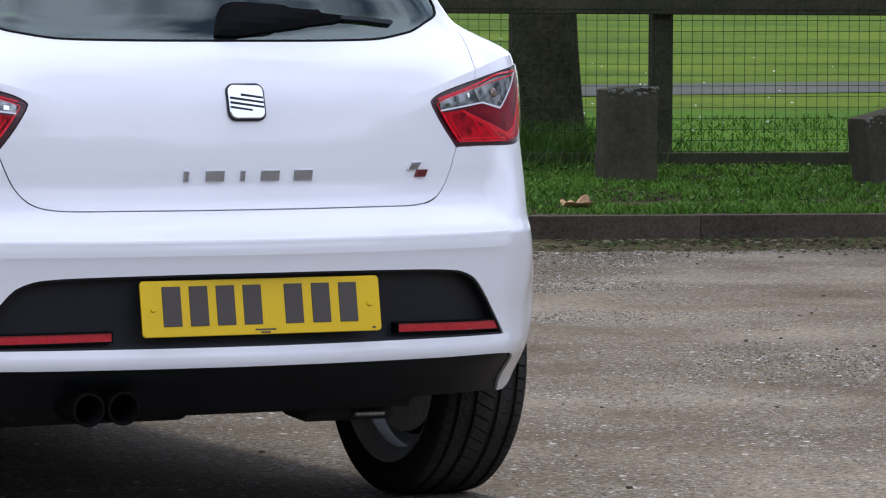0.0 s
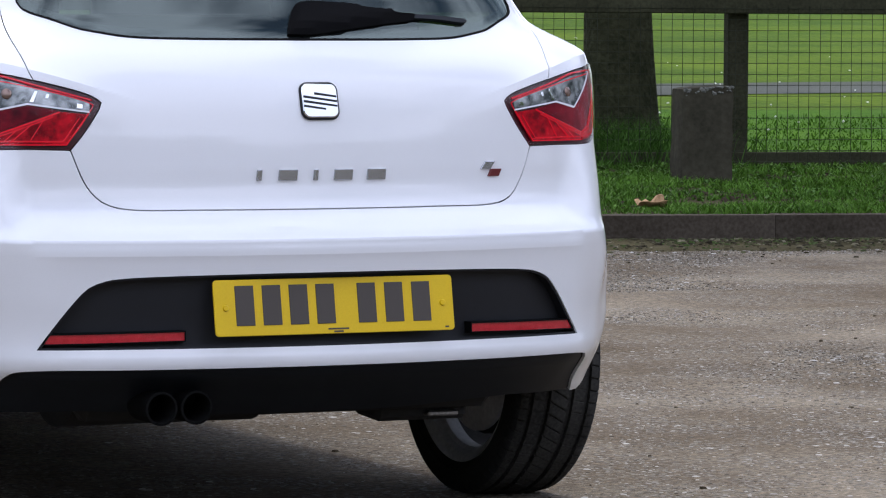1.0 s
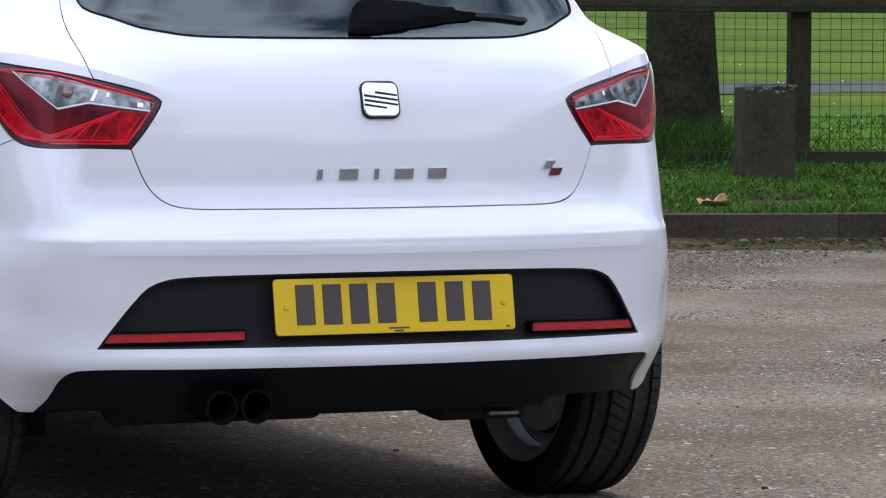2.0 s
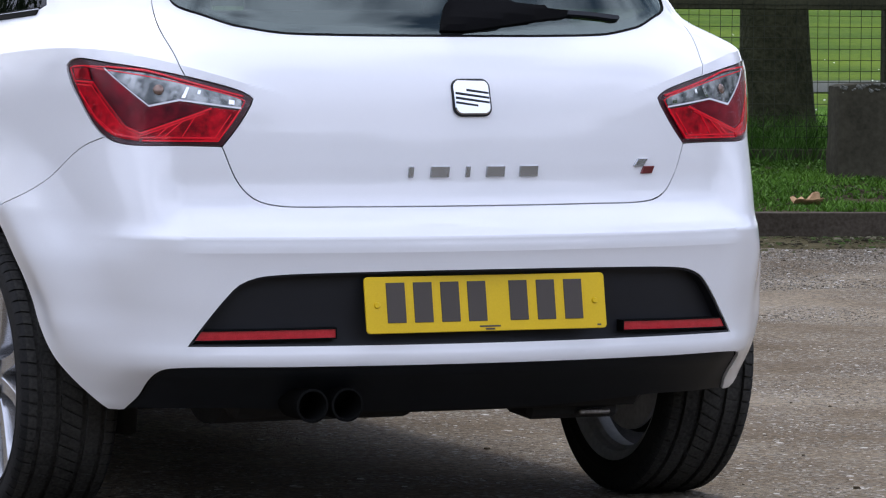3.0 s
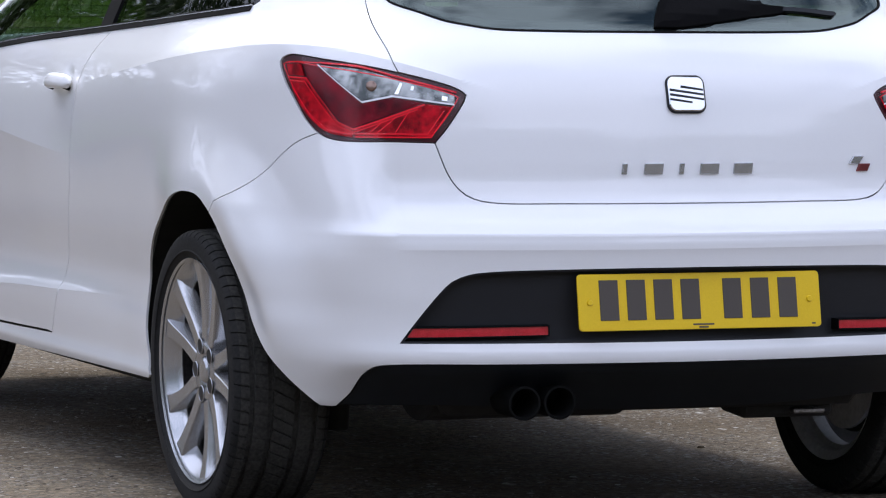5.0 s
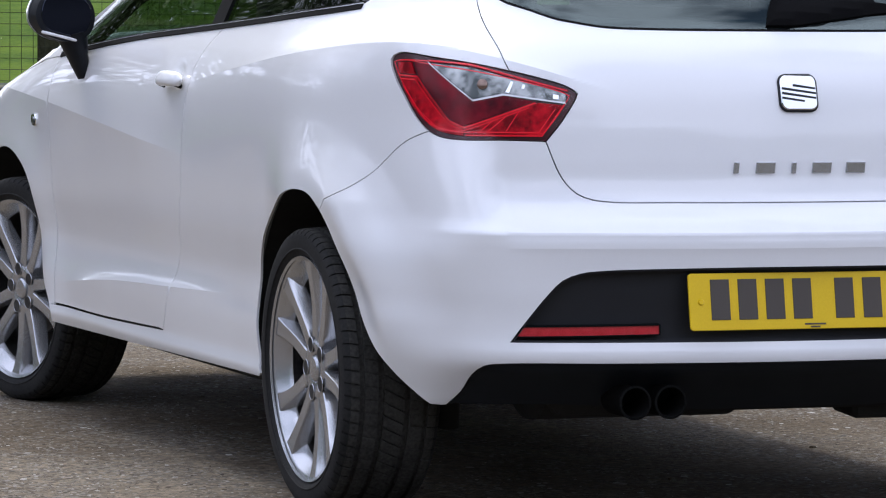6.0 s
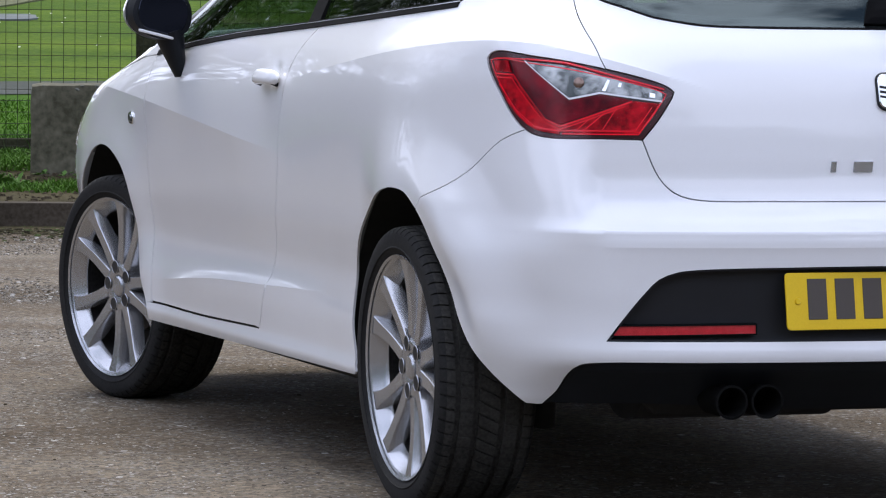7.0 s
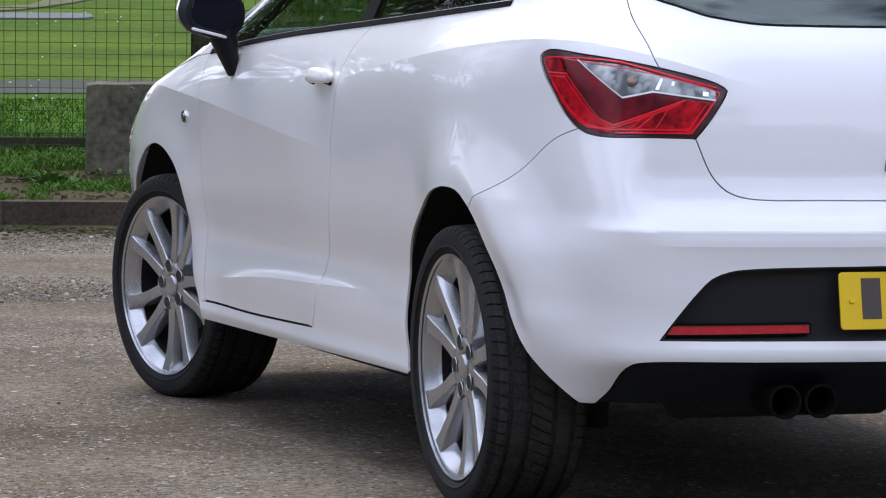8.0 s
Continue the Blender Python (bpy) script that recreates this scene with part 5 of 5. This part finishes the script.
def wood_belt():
    """An unseen wood added to cut low sky light and fill reflections: masses of leaves with an uneven top."""
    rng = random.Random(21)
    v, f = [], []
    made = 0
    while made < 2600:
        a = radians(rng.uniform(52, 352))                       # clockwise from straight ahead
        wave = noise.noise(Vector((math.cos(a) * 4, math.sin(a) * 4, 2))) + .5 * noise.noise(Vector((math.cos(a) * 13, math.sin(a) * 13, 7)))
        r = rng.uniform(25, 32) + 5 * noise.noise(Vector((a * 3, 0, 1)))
        low = math.exp(-((math.degrees(a) - 160) / 42) ** 4)     # kept low behind the camera, for the tailgate's reflection
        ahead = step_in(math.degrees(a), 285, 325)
        left = math.exp(-((math.degrees(a) - 248) / 34) ** 4)     # kept lower on the left, so more sky lights the flank
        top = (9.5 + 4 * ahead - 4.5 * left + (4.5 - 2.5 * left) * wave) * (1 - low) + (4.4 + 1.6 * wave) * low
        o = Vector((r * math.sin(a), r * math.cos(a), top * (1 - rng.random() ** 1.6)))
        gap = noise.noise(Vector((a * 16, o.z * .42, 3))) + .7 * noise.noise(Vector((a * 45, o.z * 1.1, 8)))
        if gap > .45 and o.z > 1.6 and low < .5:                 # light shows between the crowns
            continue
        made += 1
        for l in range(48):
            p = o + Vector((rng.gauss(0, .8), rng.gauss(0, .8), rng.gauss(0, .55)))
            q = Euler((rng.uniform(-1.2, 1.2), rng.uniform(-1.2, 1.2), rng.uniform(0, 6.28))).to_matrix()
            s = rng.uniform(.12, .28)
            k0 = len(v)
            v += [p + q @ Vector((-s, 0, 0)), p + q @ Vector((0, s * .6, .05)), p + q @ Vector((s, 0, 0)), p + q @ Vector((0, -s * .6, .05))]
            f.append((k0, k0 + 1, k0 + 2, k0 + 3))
    for k in range(560):                                        # thick undergrowth ahead of the car, added to calm the flank's reflections
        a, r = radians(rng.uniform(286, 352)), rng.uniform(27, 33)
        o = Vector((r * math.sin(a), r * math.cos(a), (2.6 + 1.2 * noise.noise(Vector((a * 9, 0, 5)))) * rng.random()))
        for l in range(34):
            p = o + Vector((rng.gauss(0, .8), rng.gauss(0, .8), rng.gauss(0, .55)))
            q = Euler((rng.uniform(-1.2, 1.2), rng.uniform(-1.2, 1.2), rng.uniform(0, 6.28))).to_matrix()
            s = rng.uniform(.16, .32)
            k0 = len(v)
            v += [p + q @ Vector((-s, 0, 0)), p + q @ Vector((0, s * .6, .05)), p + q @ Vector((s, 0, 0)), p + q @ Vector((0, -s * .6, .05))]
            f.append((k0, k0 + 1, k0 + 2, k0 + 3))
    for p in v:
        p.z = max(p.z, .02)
    return tagged(raw("far_trees", v, f, LEAF), "unseen leafy green wood added round the yard for shade and reflections", "", "", "stuff")


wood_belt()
# three more trees, unseen, added for reflections and shade on the verge
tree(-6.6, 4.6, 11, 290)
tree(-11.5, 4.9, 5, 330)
tree(9.2, 4.7, 8)


# grass
def blades(name, label, count, spot, tall, mat, parent=None, thin=.004):
    rng = random.Random(name + label)
    v, f = [], []
    for _ in range(count):
        u, w, scale = spot(rng)
        p = at(u, w)
        p.z -= .015
        a = rng.uniform(0, 6.28)
        h = rng.uniform(*tall) * scale
        lean = Vector((rng.gauss(0, .6), rng.gauss(0, .6), 0)) * h
        side = Vector((math.cos(a), math.sin(a), 0)) * thin * rng.uniform(.7, 1.4)
        k0 = len(v)
        v += [p - side, p + side, p + lean * .4 + Vector((0, 0, h * .6)) + side * .7, p + lean * .4 + Vector((0, 0, h * .6)) - side * .7, p + lean + Vector((0, 0, h))]
        f += [(k0, k0 + 1, k0 + 2, k0 + 3), (k0 + 3, k0 + 2, k0 + 4)]
    return tagged(raw(name, v, f, mat, parent), label, "", "", "stuff")


def verge_spot(rng):
    while True:
        u, w = rng.choice((rng.uniform(1.6, 6.2), rng.uniform(-4.2, -1.6))), rng.uniform(.10, 3.6)
        n = noise.noise(Vector((u * 1.7, w * 1.7, 0))) + .6 * noise.noise(Vector((u * 6, w * 6, 4)))
        bare = .62 if u < 0 and w < 2.2 else 0
        if n > -.42 + bare:
            return u, w, .6 + .7 * max(0, n + .4)


blades("verge_grass", "short uneven green grass on the verge", 80000, verge_spot, (.012, .045), BLADE)
blades("verge_grass", "rough green grass further along the verge", 60000, lambda r: (r.choice((r.uniform(-14, -4.2), r.uniform(-1.6, 1.6), r.uniform(6.2, 15))), r.uniform(.1, 3.6), 1.3), (.015, .05), BLADE, None, .007)
blades("long_grass", "long rough grass round the fence and tree", 12000, lambda r: r.choice(((r.gauss(3.35, .33), r.gauss(4.0, .22), 1), (r.gauss(3.1, .42), r.gauss(3.95, .2), .55), (r.uniform(1.6, 6.2), r.gauss(3.9, .15), .10), (r.uniform(-4.2, -1.6), r.gauss(3.9, .15), .4))), (.07, .30), BLADE_DRY, None, .003)
blades("field_tufts", "mown grass of the field", 34000, lambda r: (r.choice((r.uniform(2, 9), r.uniform(-5, -1.6))), 3.8 + 5.2 * r.random() ** 1.3, r.choice((.4, .6, 1.0))), (.015, .045), BLADE_LAWN, None, .005)


# low broad-leaved weeds on the verge
def weeds(name, label, plants, spot, seed, leaves=(5, 11), broad=.28):
    rng = random.Random(seed)
    v, f = [], []
    for _ in range(plants):
        u, w, size = spot(rng)
        o = at(u, w)
        for _ in range(rng.randint(*leaves)):
            a, up, l = rng.uniform(0, 6.28), rng.uniform(.2, 1.1), size * rng.uniform(.6, 1.3)
            d = Vector((math.cos(a) * math.cos(up), math.sin(a) * math.cos(up), math.sin(up)))
            side = Vector((-math.sin(a), math.cos(a), 0)) * l * broad
            k0 = len(v)
            v += [o, o + d * l * .5 + side, o + d * l + Vector((0, 0, -l * .25)), o + d * l * .5 - side]
            f += [(k0, k0 + 1, k0 + 2), (k0, k0 + 2, k0 + 3)]
    return tagged(raw(name, v, f, WEED), label, "", "", "stuff")


weeds("weeds", "low broad-leaved weeds among the grass", 1100, lambda r: (r.choice((r.uniform(1.6, 6.2), r.uniform(1.6, 6.2), r.uniform(-4.2, -1.6))), 3.5 - 2.6 * r.random() ** 1.6, r.uniform(.014, .036)), 4)
weeds("fern", "feathery fern-like weed on bare soil", 7, lambda r: (r.gauss(-3.02, .04), r.gauss(1.05, .05), r.uniform(.07, .13)), 9, (9, 15), .13)

# clover and daisies in the field, a dead leaf, litter along the kerb
rng = random.Random(5)
v, f = [], []
for _ in range(80):
    u, w = rng.choice((rng.uniform(3.6, 12), rng.uniform(-5.5, -2))), 4.5 + 22 * rng.random() ** 1.4
    p, s = at(u, w) + Vector((0, 0, .07)), rng.uniform(.006, .013)
    k0 = len(v)
    for i in range(6):
        v.append(p + Vector((s * math.cos(i * 1.047), s * math.sin(i * 1.047), s * .6 * (i % 2))))
    v.append(p + Vector((0, 0, s)))
    f += [(k0 + i, k0 + (i + 1) % 6, k0 + 6) for i in range(6)]
for _ in range(26):                         # larger seed heads near the fence
    p, s = at(rng.choice((rng.uniform(-4.6, -2.2), rng.uniform(3.8, 6))), rng.uniform(4.0, 8.5)) + Vector((0, 0, rng.uniform(.06, .13))), rng.uniform(.006, .012)
    k0 = len(v)
    for i in range(6):
        v.append(p + Vector((s * math.cos(i * 1.047), s * math.sin(i * 1.047), 0)))
    v += [p + Vector((0, 0, s)), p - Vector((0, 0, s))]
    f += [(k0 + i, k0 + (i + 1) % 6, k0 + 6 + e) for i in range(6) for e in (0, 1)]
tagged(raw("clover_flowers", v, f, PETAL), "scattered white clover flowers in the grass", "", "", "stuff")
v, f = [], []
o = at(2.74, .52) + Vector((0, 0, .008))
for i in range(7):
    for j in range(5):
        x, y = (i / 6 - .5), (j / 4 - .5)
        wd = 1 - 1.7 * x * x
        v.append(o + Vector((x * .15, y * .12 * wd, .025 * abs(y) * 2 + .02 * x * x + .02 * noise.noise(Vector((x * 5, y * 5, 1))) - .01 + .035 * (x > .2) * (y > 0))))
for i in range(6):
    for j in range(4):
        f.append((i * 5 + j, i * 5 + j + 1, i * 5 + j + 6, i * 5 + j + 5))
leaf = raw("dead_leaf", v, f, DEAD_LEAF, None, "", True)
mod = leaf.modifiers.new("thick", "SOLIDIFY")
mod.thickness = .003
tagged(leaf, "curled pale-brown dead leaf lying on the grass", "leaf")


def scatter(name, label, count, spot, size, mat, flat=.5):
    """Many small chips lying on the ground."""
    v, f = [], []
    for _ in range(count):
        p = spot()
        s = size[0] + (size[1] - size[0]) * rng.random() ** 3
        a = rng.uniform(0, 6.28)
        k0 = len(v)
        top = s * flat * rng.uniform(.7, 1.3)
        for k, z in ((1, -.002), (.62, top)):
            for i in range(4):
                r = s * k * rng.uniform(.7, 1.25)
                v.append((p.x + r * math.cos(a + i * 1.57), p.y + r * math.sin(a + i * 1.57), p.z + z))
        f += [(k0 + i, k0 + (i + 1) % 4, k0 + 4 + (i + 1) % 4, k0 + 4 + i) for i in range(4)] + [(k0 + 4, k0 + 5, k0 + 6, k0 + 7)]
    return tagged(raw(name, v, f, mat), label, "", "", "stuff")


def yard_spot():
    while True:
        y = rng.uniform(-3, 10.5)
        p = Vector((rng.uniform(.2 * y - 2, .66 * y + 2.3), y, 0))
        # far fewer pale chips under the car, to deepen its shade
        thin = max(.3, .66 + .4 * noise.noise(p * .9) + .3 * noise.noise(p * 3.1)) * (.2 if abs(p.x) < .75 and -.6 < p.y < 3.1 else 1)
        if rng.random() < thin and (KM.inverted() @ p).y < -.05:
            p.z = yard_rise(p)
            return p


scatter("gravel", "loose pale gravel chips on the yard", 185000, yard_spot, (.0022, .0085), STONE_CHIP, .09)
scatter("flat_stones", "larger pale flat stones trodden into the yard", 11000, yard_spot, (.005, .0155), FLAT_STONE, .07)
scatter("stones", "scattered darker stones and clods on the yard", 320, yard_spot, (.003, .011), CLOD, .5)
# the gutter: thin dark soil along the kerb, edge uneven; also paints in shade
v, f, n = [], [], 7
us = [x * .06 for x in range(-90, 140)]
for i, u in enumerate(us):
    reach = (.72 if u > 0 else .3) + (.34 if u > 0 else .12) * noise.noise(Vector((u * .8, 0, 3))) + .16 * noise.noise(Vector((u * 3.1, 0, 9))) + .07 * noise.noise(Vector((u * 11, 0, 1)))
    for j in range(n):
        s = j / (n - 1)
        p = KM @ Vector((u, -.002 - reach * s, 0))
        p.z = .016 * (1 - s) ** .5 + .005 * noise.noise(p * 9) * (1 - s) + noise.noise(p * .7) * .012 + noise.noise(p * 2.3) * .006 + .002 - .008 * (s == 1)
        v.append(p)
    if i:
        f += [((i - 1) * n + j, (i - 1) * n + j + 1, i * n + j + 1, i * n + j) for j in range(n - 1)]
structure(raw("gutter_soil", v, f, SOIL, None, "", True), "dark soil along the kerb, also standing for the shade there")
scatter("soil_clods", "crumbs of soil and dead leaf on the bare verge", 6000, lambda: at(rng.choice((rng.uniform(-4.4, -1.6), rng.uniform(1.6, 6.2))), rng.uniform(.12, 3.5)) - Vector((0, 0, .010)), (.006, .022), CLOD, .6)
scatter("kerb_litter", "dead leaves and dirt along the foot of the kerb", 12000, lambda: KM @ Vector((rng.uniform(-5, 8), -rng.choice((abs(rng.gauss(0, .14)), abs(rng.gauss(0, .45)))) - .01, .014)), (.005, .022), LITTER, .3)
blades("kerb_weeds", "small weeds along the foot of the kerb", 3200, lambda r: (r.uniform(-5, 8), -.02 - abs(r.gauss(0, .09)), .8), (.02, .055), BLADE).location = (0, 0, -.125)

# kerbstones
kerb = structure(new("kerb"), "low worn concrete kerb along the verge")
kerb.matrix_basis = KM
bm = bmesh.new()
box(bm, (.9142, .125, .245), Matrix(), .004, 2)
for q in bm.verts:
    q.co += Vector((0, noise.noise(q.co * 11), noise.noise(q.co * 13 + Vector((4, 0, 0))))) * .003
me = bpy.data.meshes.new("kerbstone")
bm.to_mesh(me)
bm.free()
me.materials.append(KERB)
for i in range(-18, 22):
    st = new("kerbstone", me)
    st.parent = kerb
    st.location = (i * .915, .0625 + rng.uniform(-.0015, .0015), .0025 + rng.uniform(-.0015, .0015))
    st.rotation_euler = (0, rng.uniform(-.001, .001), rng.uniform(-.002, .002))
